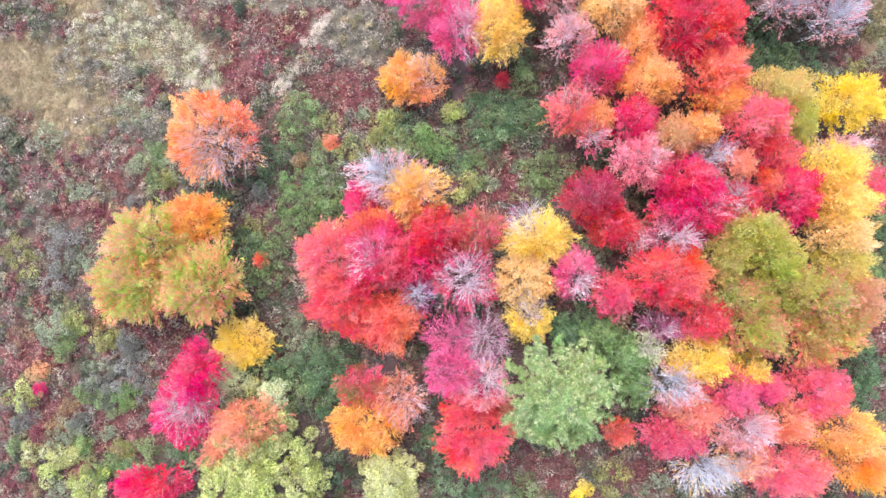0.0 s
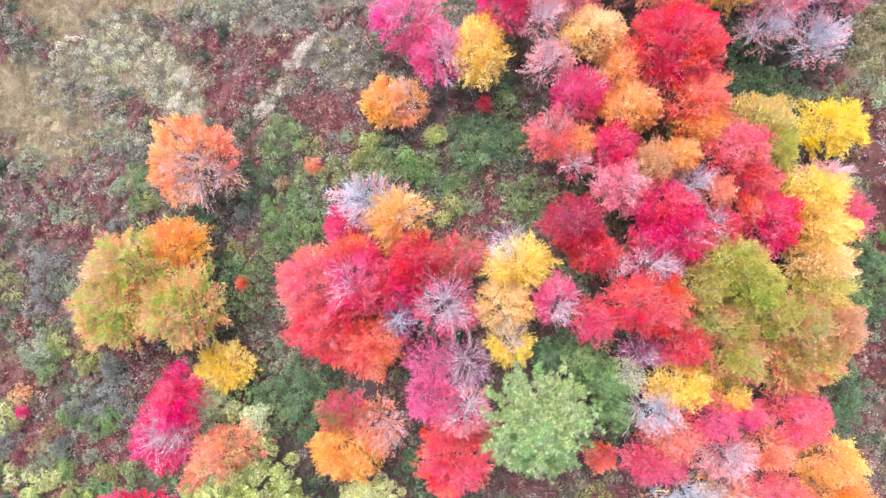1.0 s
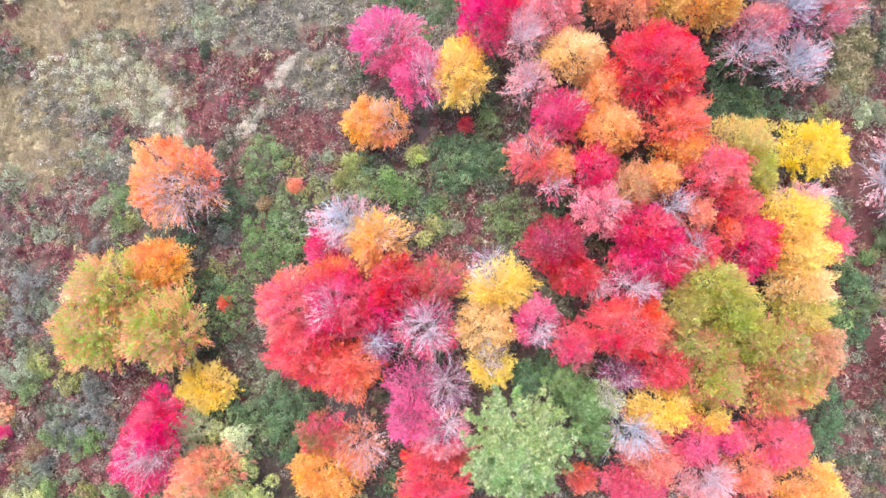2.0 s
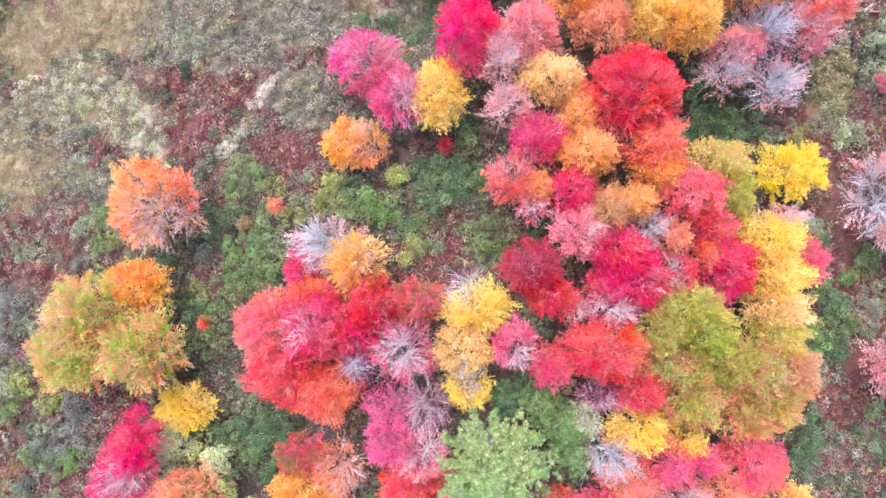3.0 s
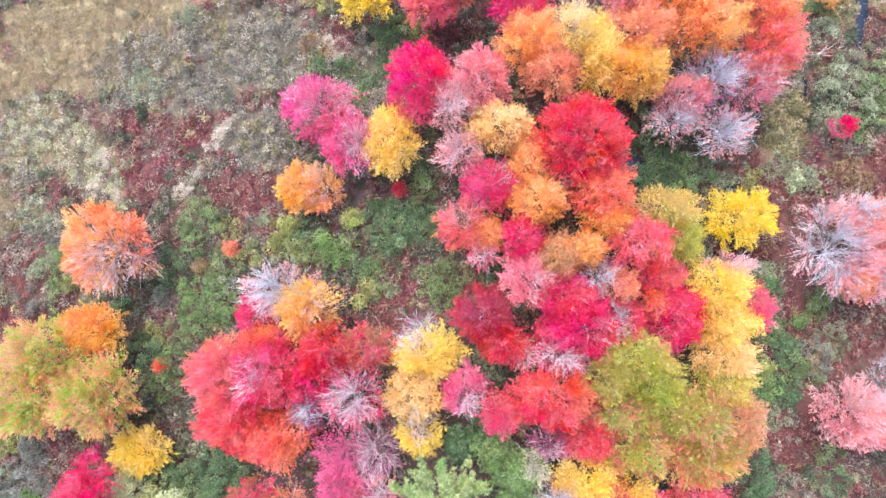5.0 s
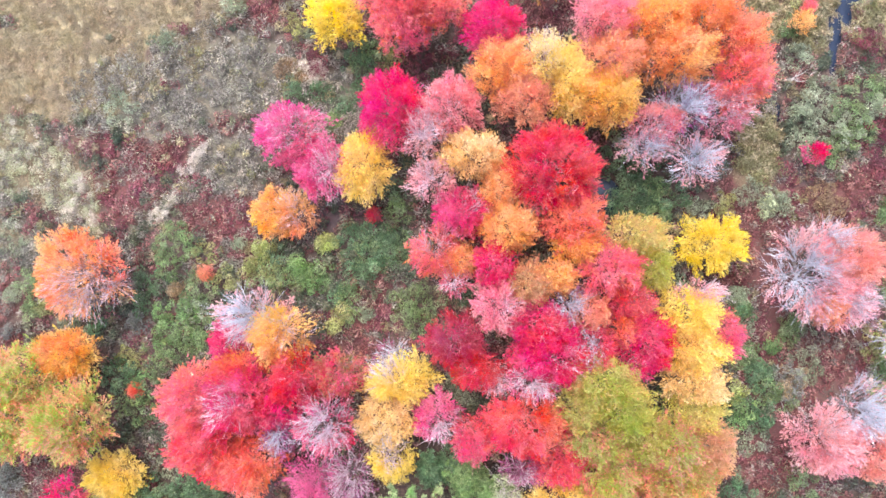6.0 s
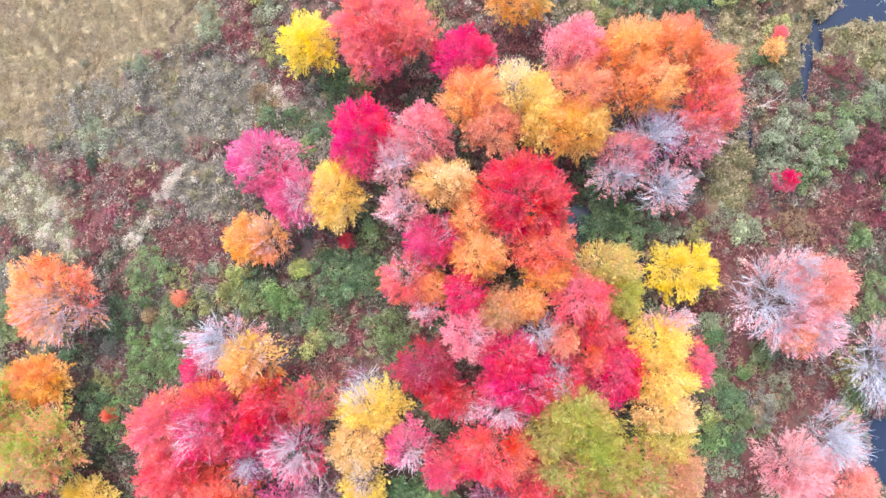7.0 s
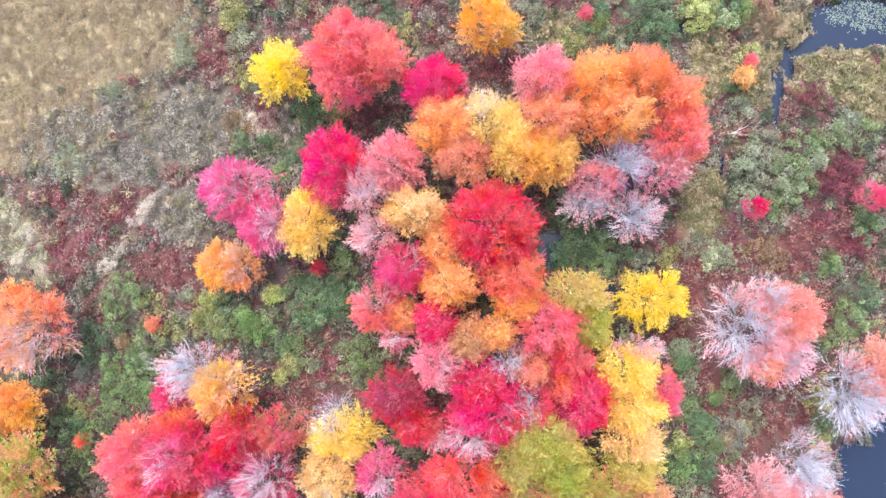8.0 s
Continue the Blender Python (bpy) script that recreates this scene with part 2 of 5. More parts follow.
def broadleaf(h, rx, ry, bare=0.0, patch=(0.0, 0.0, 0.8), leaf=0.13, shoots=150, per=22, low=0.35, keep=1.0, rag=1.0):
    """The pieces of a broad-leaved tree: trunk and limbs, shoots, leaves, and how near its shoot's tip each leaf sits.
    bare: how leafless it is inside the patch (x, y, radius in crown radii); keep: share of leaves left elsewhere."""
    hub = np.array([rng.normal() * 0.06 * rx, rng.normal() * 0.06 * ry, low * h])
    r0 = 0.012 * h + 0.03
    trunk = bowed(np.array([[0, 0, -0.25]]), hub[None], 5, np.zeros(1), 0.03)
    trunk_r = np.linspace(r0 * 1.35, r0 * 0.75, 5)[None]
    lobes = [(2, min(rag, 1) * rng.uniform(0, 0.06), rng.uniform(0, 6.3)), (3, min(rag, 1) * rng.uniform(0.02, 0.08), rng.uniform(0, 6.3)),
             (5, rag * rng.uniform(0.04, 0.1), rng.uniform(0, 6.3)), (9, rag * 0.07, rng.uniform(0, 6.3)), (14, 0.05, rng.uniform(0, 6.3))]
    ns = max(40, int(shoots * rx * ry))
    i = np.arange(ns)
    q = np.sqrt((i + 0.5) / ns) * (1 + 0.05 * rng.normal(size=ns))
    az = i * 2.39996 + rng.normal(size=ns) * 0.12
    rad = q * crown_shape(az, lobes)
    depth = np.sqrt(np.clip(1 - 0.82 * np.clip(q, 0, 1.05) ** 2.2, 0.05, 1))
    # boughs rise and sink together, so that the crown has hollows
    swell = 1 + 0.09 * np.sin(4 * az + 5 * q + rng.uniform(0, 6)) + 0.07 * np.sin(7 * az - 6 * q + rng.uniform(0, 6))
    depth *= swell * rng.uniform(0.93, 1.05, ns)
    skirt = (q > 0.72) & (rng.random(ns) < 0.3)
    depth = np.where(skirt, depth * rng.uniform(0.5, 0.85, ns), depth)
    tip = np.stack([rx * rad * np.cos(az), ry * rad * np.sin(az), hub[2] + (h - hub[2]) * np.clip(depth, 0, 1.05)], 1)
    nl = int(np.clip(ns / 18, 6, 13))
    pick = np.linspace(ns * 0.12, ns - 1, nl).astype(int)
    lend = hub + (tip[pick] - hub) * rng.uniform(0.5, 0.66, (nl, 1))
    limb = bowed(np.repeat(hub[None], nl, 0), lend, 5, np.full(nl, 0.05 * h), 0.03)
    limb_r = np.linspace(1, 0.35, 5)[None] * (r0 * 0.6)
    near = np.argmin(np.linalg.norm((tip[:, None] - lend[None]) * np.array([1, 1, 0.6]), axis=2), 1)
    start = hub + (lend[near] - hub) * rng.uniform(0.5, 1.0, ns)[:, None]
    shoot = bowed(start, tip, 3, 0.06 * np.linalg.norm(tip - start, axis=1), 0.015)
    # how leafless each shoot is
    d = np.hypot(tip[:, 0] / rx - patch[0], tip[:, 1] / ry - patch[1]) / patch[2]
    naked = rng.random(ns) < np.clip(1.35 - d, 0, 1) * bare
    # leaves hug the outer part of each shoot in a tapering brush
    out = unit(tip - start)
    length = np.clip(np.linalg.norm(tip - start, axis=1) * 0.55, 0.4, 1.5) * rng.uniform(0.7, 1.1, ns)
    who = np.repeat(i, int(per * (0.9 + 0.2 * max(0.0, (rx + ry) / 2 - 1.3))))
    who = who[rng.random(len(who)) < np.where(naked, 0.04 if bare > 0.94 else 0.2, keep)[who]]
    f = rng.uniform(0, 1, len(who)) ** 0.8
    reach = length[who] * np.where(rng.random(len(who)) < 0.35, 1.7, 1.0)
    girth = (0.2 - 0.13 * f) * rng.uniform(0.8, 1.25, ns)[who]
    sway = rng.normal(size=(len(who), 3))
    at = tip[who] - out[who] * (reach * (1 - f))[:, None] + sway * (girth * 0.62)[:, None]
    along = out[who] + sway * 0.26 + np.array([0, 0, 0.12])
    # broader shaded leaves further in, which close the crown
    inner = np.repeat(np.flatnonzero(~naked & (rng.random(ns) < keep) & ((d > 1.1) | (bare < 0.35))), 3)
    deep = tip[inner] - out[inner] * (length[inner] * rng.uniform(0.5, 0.95, len(inner)))[:, None] + rng.normal(size=(len(inner), 3)) * 0.12
    at = np.concatenate([at, deep - np.array([0, 0, 0.12])])
    along = np.concatenate([along, rng.normal(size=(len(inner), 3)) * np.array([1, 1, 0.3])])
    who, f = np.concatenate([who, inner]), np.concatenate([f, np.full(len(inner), 0.2)])
    large = np.where(np.arange(len(who)) < len(who) - len(inner), leaf, 1.3 * leaf)
    leaves = blades(at, along, large * rng.uniform(0.65, 1.35, len(who)), 0.42)
    # twigs that show: a fan of fine ones on every leafless shoot
    bold = np.flatnonzero(naked & (rng.random(ns) < 0.5))
    own = np.repeat(bold, 6)
    f2 = rng.uniform(0.25, 0.97, (len(own), 1))
    root = start[own] + (tip[own] - start[own]) * f2
    end = root + unit(out[own] + rng.normal(size=(len(own), 3)) * 0.3) * rng.uniform(0.25, 0.85, (len(own), 1))
    twig = np.stack([root, end], 1)
    shown = np.isin(i, bold) | (~naked & (rng.random(ns) < 0.07))
    sr = np.where(naked, 0.0105, 0.006)[shown, None] * np.linspace(1, 0.5, 3)[None]
    wood = [tubes(trunk, trunk_r, 7)] + [tubes(limb[k:k + 1], limb_r, 4) for k in range(nl)]
    fine = joined([tubes(shoot[shown], sr, 3), tubes(twig, np.array([[0.0075, 0.0045]]).repeat(len(own), 0), 3)])
    return wood, fine, (*leaves, np.repeat(0.45 * f + 0.55 * np.clip(q[who], 0, 1) ** 2, 3), np.repeat(rng.random(ns)[who], 3))


def leafy(name, verts, faces, tip_or_lit, tuft, mat):
    """A mesh of leaves, each with its place out along the spray, its height in a tuft or, on lobes, an upward lean that
    paints lit tops; tuft: a number for the spray.
    """
    me = mesh_from(name, verts, faces, mat)
    for key, values in (("tip", tip_or_lit), ("tuft", tuft)):
        att = me.attributes.new(key, "FLOAT", "POINT")
        att.data.foreach_set("value", values.astype(np.float32))
    return me


def stemmed(top, wood, fine, twig):
    """The wooden parts of a plant: trunk, each limb, and the fine twigs."""
    trunk = part("trunk", mesh_from("trunk", *wood[0], BARK), top)
    for piece in wood[1:]:
        part("limb", mesh_from("limb", *piece, BARK), trunk)
    tagged(part("brushwood", mesh_from("brushwood", *fine, twig), top), kind="stuff")


def tree(kind, x, y, h, rx, ry, colour, bare=0.0, px=0.0, py=0.0, pr=0.8, twig=None, keep=1.0, leaf=0.13, shoots=150, group="autumn trees", words="", **more):
    """One broad-leaved tree standing at x, y."""
    mat, tint = LEAVES[colour]
    wood, fine, leaves = broadleaf(h, 1.04 * rx, 1.04 * ry, bare, (px, py, pr), leaf, shoots, keep=keep, **more)
    state = "with a half bare top" if bare > 0.75 else "with bare twigs showing" if bare > 0.3 else "in full leaf"
    COVERED.append((x, y, 0.66 * (rx + ry) / 2))
    top = tagged(new(kind), words or tint + " maple tree " + state, "tree", group)
    top.location = (x, y, 0)
    stemmed(top, wood, fine, twig or (TWIG if bare > 0.35 else TWIG_ROSE))
    part("crown", leafy("crown", *leaves, mat), top)
    return top


def maple(x, y, h, rx, ry, colour, **more):
    return tree("maple_tree", x, y, h, rx, ry, colour, **more)


def lobed(centres, radii, stretch, per_m2, leaf, width=0.62, flat=0.55):
    """Leaves that clothe the upper side of many rounded lobes, as shrubs and round crowns carry them."""
    count = np.maximum(14, (per_m2 * 2 * np.pi * radii ** 2).astype(int))
    who = np.repeat(np.arange(len(radii)), count)
    n = unit(rng.normal(size=(len(who), 3)))
    n[:, 2] = np.abs(n[:, 2]) * 1.15 - 0.22
    n = unit(n)
    at = centres[who] + n * radii[who, None] * stretch * rng.uniform(0.62, 1.1, (len(who), 1))
    turn = unit(np.cross(n, rng.normal(size=(len(who), 3))))
    along = turn * flat + n * (1 - flat) + rng.normal(size=(len(who), 3)) * 0.25
    # upward-facing leaves take the third colour, so lobes carry a painted lit top
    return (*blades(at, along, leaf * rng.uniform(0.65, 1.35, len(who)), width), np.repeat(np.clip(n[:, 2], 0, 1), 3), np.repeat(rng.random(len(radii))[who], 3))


def domed(h, r, share, low=0.35, lobe=0.34, sink=0.52):
    """Centres and sizes of the lobes of a rounded crown."""
    n = max(9, int(share * r * r))
    i = np.arange(n)
    q = np.sqrt((i + 0.5) / n) * rng.uniform(0.86, 1.1, n)
    az = i * 2.39996 + rng.normal(size=n) * 0.2
    size = lobe * rng.uniform(0.6, 1.5, n)
    z = h * (low + (1 - low) * np.sqrt(np.clip(1 - 0.8 * q ** 2, 0.05, 1))) * rng.uniform(sink, 1.1, n) - size * 0.8
    rr = np.maximum(r - size * 0.55, 0.1)
    return np.stack([rr * q * np.cos(az), rr * q * np.sin(az), np.maximum(z, 0.1)], 1), size


def stems_to(centres, radius):
    """A stem from the ground to each lobe."""
    n = len(centres)
    foot = np.stack([rng.normal(size=n) * 0.08, rng.normal(size=n) * 0.08, np.full(n, -0.12)], 1)
    return tubes(bowed(foot, centres, 3, np.linalg.norm(centres[:, :2], axis=1) * 0.1), np.linspace(1, 0.4, 3)[None] * np.full((n, 1), radius), 3)


def bush(x, y, h, r, colour, per_m2=270):
    """A low many-stemmed shrub with rounded tufts of leaves."""
    mat, tint = LEAVES[colour]
    centres, size = domed(h, 0.94 * r, 9.0 if h < 2.2 else 13.0, 0.2, min(0.27, 0.4 * r), 0.3 if h < 2.2 else 0.74)
    top = tagged(new("bush"), tint + " leafy bush on the boggy ground", "bush", "bushes")
    top.location = (x, y, 0)
    COVERED.append((x, y, r * 0.7))
    tagged(part("woody_base", mesh_from("woody_base", *stems_to(centres[::2], 0.018), BARK), top), kind="stuff")
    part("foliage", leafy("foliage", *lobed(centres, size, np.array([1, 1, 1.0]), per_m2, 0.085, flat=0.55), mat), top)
    return top


def green_tree(x, y, h, r, colour, words):
    """A tree with a dense rounded crown of leafy lobes."""
    mat, tint = LEAVES[colour]
    centres, size = domed(h, r, 26.0, 0.5, 0.27, 0.86)
    top = tagged(new("green_tree"), words, "tree", "green trees")
    top.location = (x, y, 0)
    COVERED.append((x, y, r * 0.9))
    hub = np.array([[0, 0, 0.4 * h]])
    trunk = part("trunk", mesh_from("trunk", *tubes(bowed(np.array([[0, 0, -0.25]]), hub, 5, np.zeros(1), 0.03), np.linspace(0.17, 0.1, 5)[None], 7), BARK), top)
    for c in centres[::4]:
        part("limb", mesh_from("limb", *tubes(bowed(hub, c[None], 5, np.array([0.2])), np.linspace(0.06, 0.02, 5)[None], 5), BARK), trunk)
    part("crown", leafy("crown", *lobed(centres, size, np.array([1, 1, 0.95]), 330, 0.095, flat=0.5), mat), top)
    return top


def sapling(x, y, h, r, colour):
    mat, tint = LEAVES[colour]
    wood, fine, leaves = broadleaf(h, r, r, 0.0, (0, 0, 1), 0.11, 110, per=30, low=0.3)
    top = tagged(new("sapling"), tint + " young sapling among the shrubs", "sapling", "saplings")
    top.location = (x, y, 0)
    stemmed(top, wood, fine, BARK)
    part("crown", leafy("crown", *leaves, mat), top)
    return top


def pine(x, y, h, r, words="tall white pine with pale green needle plumes", mat=None, share=13.0, low=0.5, plume=1.25, tuft=0.105):
    """A pine: limbs that end in upturned plumes of needles."""
    top = tagged(new("pine_tree"), words, "tree", "conifers")
    top.location = (x, y, 0)
    COVERED.append((x, y, r * 0.85))
    n = int(share * r * r) + 8
    i = np.arange(n)
    q = np.sqrt((i + 0.3) / n) * rng.uniform(0.9, 1.07, n)
    az = i * 2.39996 + rng.normal(size=n) * 0.18
    z = h * (low + (0.97 - low) * (1 - np.clip(q, 0, 1)) ** 0.75) * rng.uniform(0.91, 1.04, n)
    tip = np.stack([r * q * np.cos(az), r * q * np.sin(az), z], 1)
    root = np.stack([0.05 * tip[:, 0], 0.05 * tip[:, 1], z - 0.25 * r * q - 0.1], 1)
    axis = unit(np.stack([np.cos(az) * (0.45 + q), np.sin(az) * (0.45 + q), np.full(n, 0.62)], 1))
    trunk = bowed(np.array([[0, 0, -0.25]]), np.array([[0, 0, h * 0.95]]), 6, np.zeros(1), 0.03)
    stem = part("trunk", mesh_from("trunk", *tubes(trunk, np.linspace(0.026 * h, 0.02, 6)[None], 8), BARK), top)
    limb = bowed(root, tip - axis * plume * 0.5, 5, 0.06 * r * q)
    for k in range(n):
        part("limb", mesh_from("limb", *tubes(limb[k:k + 1], np.linspace(0.04, 0.015, 5)[None], 4), BARK), stem)
    # rounded tufts of needles sit along the outer limbs
    m = 26
    own = np.repeat(i, m)
    centre = tip[own] - axis[own] * plume * rng.uniform(-0.12, 0.95, (len(own), 1)) ** 1.0 + rng.normal(size=(len(own), 3)) * np.array([0.12, 0.12, 0.06])
    size = tuft * rng.uniform(0.75, 1.3, len(own))
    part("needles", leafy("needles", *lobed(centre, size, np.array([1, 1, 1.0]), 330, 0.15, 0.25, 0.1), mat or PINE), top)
    return top

# ---- the ground: one sheet, with plant zones laid out as soft ovals ----
ZONES = {}


def zone(kind, x, y, rx, ry, turn=0.0, weight=1.0):
    ZONES.setdefault(kind, []).append((x, y, rx, ry, radians(turn), weight))


def wobble(x, y, scale, seed):
    """Cheap smooth noise from a few sine waves, about -1 to 1."""
    r = np.random.default_rng(seed)
    out = np.zeros_like(x)
    for k in range(7):
        a, ph, f = r.uniform(0, 6.28), r.uniform(0, 6.28), r.uniform(0.5, 1.9) / scale
        out = out + np.sin((x * np.cos(a) + y * np.sin(a)) * f * 6.28 + ph + 1.3 * np.sin(ph + (y * np.cos(a) - x * np.sin(a)) * f * 3.1))
    return out / 3.2


def inside(kind, x, y, rough=0.25):
    """How far inside the ovals of a kind: 0 outside to 1 well inside."""
    best = np.zeros_like(x)
    n = wobble(x, y, 3.0, 5) * rough + wobble(x, y, 0.9, 6) * rough * 0.5
    for cx, cy, rx, ry, turn, weight in ZONES.get(kind, ()):
        u = ((x - cx) * math.cos(turn) + (y - cy) * math.sin(turn)) / rx
        v = (-(x - cx) * math.sin(turn) + (y - cy) * math.cos(turn)) / ry
        best = np.maximum(best, weight * np.clip((1.15 - np.hypot(u, v) + n) / 0.3, 0, 1))
    return best


zone("straw", -14.4, 24.2, 8.02, 5.35)
zone("straw", -17.1, 19.4, 5.68, 3.68)
zone("straw", -9.6, 24.2, 3.01, 3.68)
zone("straw", -7.9, 24.4, 2.3, 2.4)
zone("straw", -22.4, 9.6, 1.98, 2.32)
zone("straw", -23.2, 9.1, 2.98, 2.32)
zone("straw", -25.7, 11.1, 3.31, 2.65)
zone("straw", -22.3, 16.6, 3.4, 2.1)
zone("pale", -16.4, 12.1, 1.82, 2.98, 30)
zone("pale", -18.5, 13.4, 1.99, 1.99)
zone("pale", -20.9, 13.1, 2.32, 1.66)
zone("pale", -15.8, 10.9, 1.65, 1.32)
zone("bleach", -8.6, 13.2, 0.30, 1.32, -40)
zone("bleach", -9.7, 11.2, 0.26, 1.19, -40)
zone("bleach", -10.8, 10.0, 0.30, 0.86, -40)
zone("bleach", -1.3, 18.5, 0.53, 1.34, 60)
zone("grey", -21.9, 12.1, 2.65, 1.99)
zone("grey", -20.1, 7.4, 2.65, 1.99)
zone("grey", -12.9, 17.3, 2.98, 2.32)
zone("grey", -6.1, 18.7, 4.35, 2.67)
zone("grey", -11.2, 16.3, 4.01, 1.67)
zone("grey", -9.8, 19.4, 1.67, 1.67)
zone("grey", 0.8, 17.3, 2.01, 2.01)
zone("grey", -6.6, 13.3, 1.99, 1.66)
zone("maroon", -14.6, 14.1, 1.65, 0.99)
zone("maroon", -11.5, 14.3, 1.65, 1.32)
zone("maroon", -13.2, 11.6, 1.98, 1.46)
zone("maroon", -10.2, 14.2, 1.12, 1.32)
zone("maroon", -6.8, 9.9, 1.98, 1.32)
zone("maroon", -5.1, 7.8, 1.32, 1.65)
zone("maroon", -20.7, 5.8, 2.98, 1.65)
zone("maroon", -21.0, 2.8, 1.98, 0.99)
zone("maroon", 1.3, 2.2, 1.98, 1.32)
zone("maroon", 1.9, 4.5, 1.98, 1.32)
zone("maroon", 24.4, 4.5, 1.98, 3.97)
zone("maroon", 26.6, -2.3, 1.98, 3.31)
zone("maroon", 25.0, -4.2, 1.98, 1.98)
zone("maroon", 24.8, 7.3, 2.01, 3.34)
zone("maroon", 29.1, 10.9, 3.01, 1.34)
zone("maroon", 32.3, 11.9, 3.01, 1.34)
zone("maroon", -4.1, 22.9, 1.7, 1.8)
zone("maroon", 12.2, 22.3, 2.01, 1.34)
zone("maroon", -17.6, -4.7, 1.99, 1.99)
zone("maroon", -25.5, -5.4, 2.32, 1.66)
zone("maroon", -19.6, -10.1, 1.99, 1.99)
zone("maroon", -24.1, -9.1, 1.99, 1.32)
zone("maroon", 4.7, -12.5, 1.99, 1.32)
zone("maroon", 10.5, -12.1, 1.99, 1.32)
zone("maroon", 1.6, 6.0, 1.4, 1.0)
zone("bare", -1.9, 10.3, 1.66, 1.99)
zone("bare", -3.9, -6.0, 1.99, 1.32)
zone("bare", -0.9, 11.5, 1.46, 1.98)
zone("bare", 0.3, -8.0, 0.99, 0.99)
zone("fresh", 2.6, 7.5, 2.98, 1.98)
zone("fresh", -8.8, 4.5, 2.65, 3.64)
zone("fresh", -11.8, 0.2, 1.98, 2.65)
zone("fresh", -10.0, -6.1, 3.64, 2.32)
zone("fresh", -2.1, 7.2, 2.98, 1.98)
zone("fresh", -8.6, -7.0, 2.98, 2.98)
zone("fresh", -0.6, -11.9, 1.99, 2.65)
zone("fresh", 17.9, 11.6, 2.34, 2.01)
zone("fresh", 29.8, 16.2, 3.68, 2.34)
zone("fresh", 24.1, 0.0, 2.01, 3.01)
zone("fresh", 21.6, 25.0, 5.68, 2.01)
zone("sedge", 32.5, 21.6, 3.01, 2.01)
zone("sedge", 34.4, 20.9, 2.67, 2.01)
zone("sedge", 27.9, 21.9, 2.01, 2.01)
zone("sedge", 29.5, 24.3, 1.67, 1.34)
zone("sedge", 24.5, 13.9, 1.34, 2.34)
zone("sedge", 24.9, 22.6, 1.00, 3.01)
zone("sedge", 17.2, 24.0, 3.01, 1.00)
zone("water", 33.8, 24.6, 3.01, 1.47)
zone("water", 31.2, 23.4, 1.55, 0.42, 30)
zone("water", 29.6, 22.4, 0.3, 1.34, 10)
zone("water", 23.7, 24.3, 1.1, 0.3, 8)
zone("water", 29.1, 20.6, 0.23, 1.40)
zone("water", 28.9, 19.1, 0.20, 0.80)
zone("water", 34.1, -1.8, 2.01, 2.01)
zone("water", 35.1, 0.5, 1.34, 1.67)
zone("water", 15.7, 11.2, 0.80, 1.00)
zone("water", 19.1, 8.8, 0.53, 0.53)
zone("water", 16.4, 2.5, 0.67, 0.94)
zone("water", 25.7, 16.2, 0.10, 1.14, -8)
zone("pads", 33.5, 25.3, 1.7, 1.2)
zone("pads", 35.1, 25.6, 2.01, 1.34)
zone("track", -6.9, 24.5, 0.22, 2.2, -48)
zone("track", -8.5, 22.4, 0.22, 0.9, -10)
zone("track", -7.4, 21.0, 0.2, 1.3, 50)
# bare ovals put in for the dark shade below the red sapling
zone("bare", 27.8, 12.6, 1.34, 0.74)
zone("bare", 26.5, 12.7, 1.00, 0.67)
zone("bleach", -15.4, 12.2, 0.30, 0.86, 30)
zone("bleach", -15.7, 10.5, 0.30, 0.60, -10)
zone("bleach", -14.7, 10.2, 0.40, 0.40)
zone("pale", -19.8, 14.8, 1.98, 1.12, 10)
zone("maroon", 26.1, 10.1, 1.98, 1.98)
zone("maroon", 21.1, -7.1, 1.98, 1.32)
zone("maroon", 23.1, 10.3, 1.67, 2.01)
zone("maroon", 27.3, 2.0, 3.01, 2.01)
zone("maroon", 29.6, 2.7, 2.34, 2.34)
zone("maroon", 23.8, 3.0, 1.34, 2.34)
zone("maroon", 31.3, 8.0, 1.00, 2.01)

WATER_Z = -0.22


def ground_height(x, y):
    wet = inside("water", x, y, 0.12)
    return 0.05 * wobble(x, y, 5.0, 11) + 0.03 * wobble(x, y, 1.3, 12) - 0.75 * wet - 0.1 * inside("track", x, y, 0.1)


fine_x, fine_y = np.arange(-34, 44.01, 0.3), np.arange(-22, 34.01, 0.3)
far = np.array([4, 12, 30, 70, 160, 350, 700.0])
gx = np.concatenate([fine_x[0] - far[::-1], fine_x, fine_x[-1] + far])
gy = np.concatenate([fine_y[0] - far[::-1], fine_y, fine_y[-1] + far])
X, Y = np.meshgrid(gx, gy, indexing="ij")
Z = ground_height(X, Y)
idx = np.arange(X.size).reshape(X.shape)
quads = np.stack([idx[:-1, :-1], idx[1:, :-1], idx[1:, 1:], idx[:-1, 1:]], -1).reshape(-1, 4)
PEAT, nt, bsdf = material("peat_and_litter")
c = mixed(nt, spread(nt, noisy(nt, 0.9, 6.0, False, 0.7), 0.35, 0.68), lin((62, 46, 46)), lin((54, 50, 43)))
c = mixed(nt, spread(nt, noisy(nt, 6.0, 6.0, False, 0.75), 0.45, 0.75), c, lin((122, 102, 90)))


def layer(attribute, below, one, two, scale):
    """A plant layer on the ground, spread by an attribute of the sheet."""
    a = nt.nodes.new("ShaderNodeAttribute")
    a.attribute_name = attribute
    return mixed(nt, a.outputs["Fac"], below, mixed(nt, spread(nt, noisy(nt, scale, 8.0, False, 0.8), 0.41, 0.6), lin(one), lin(two)))


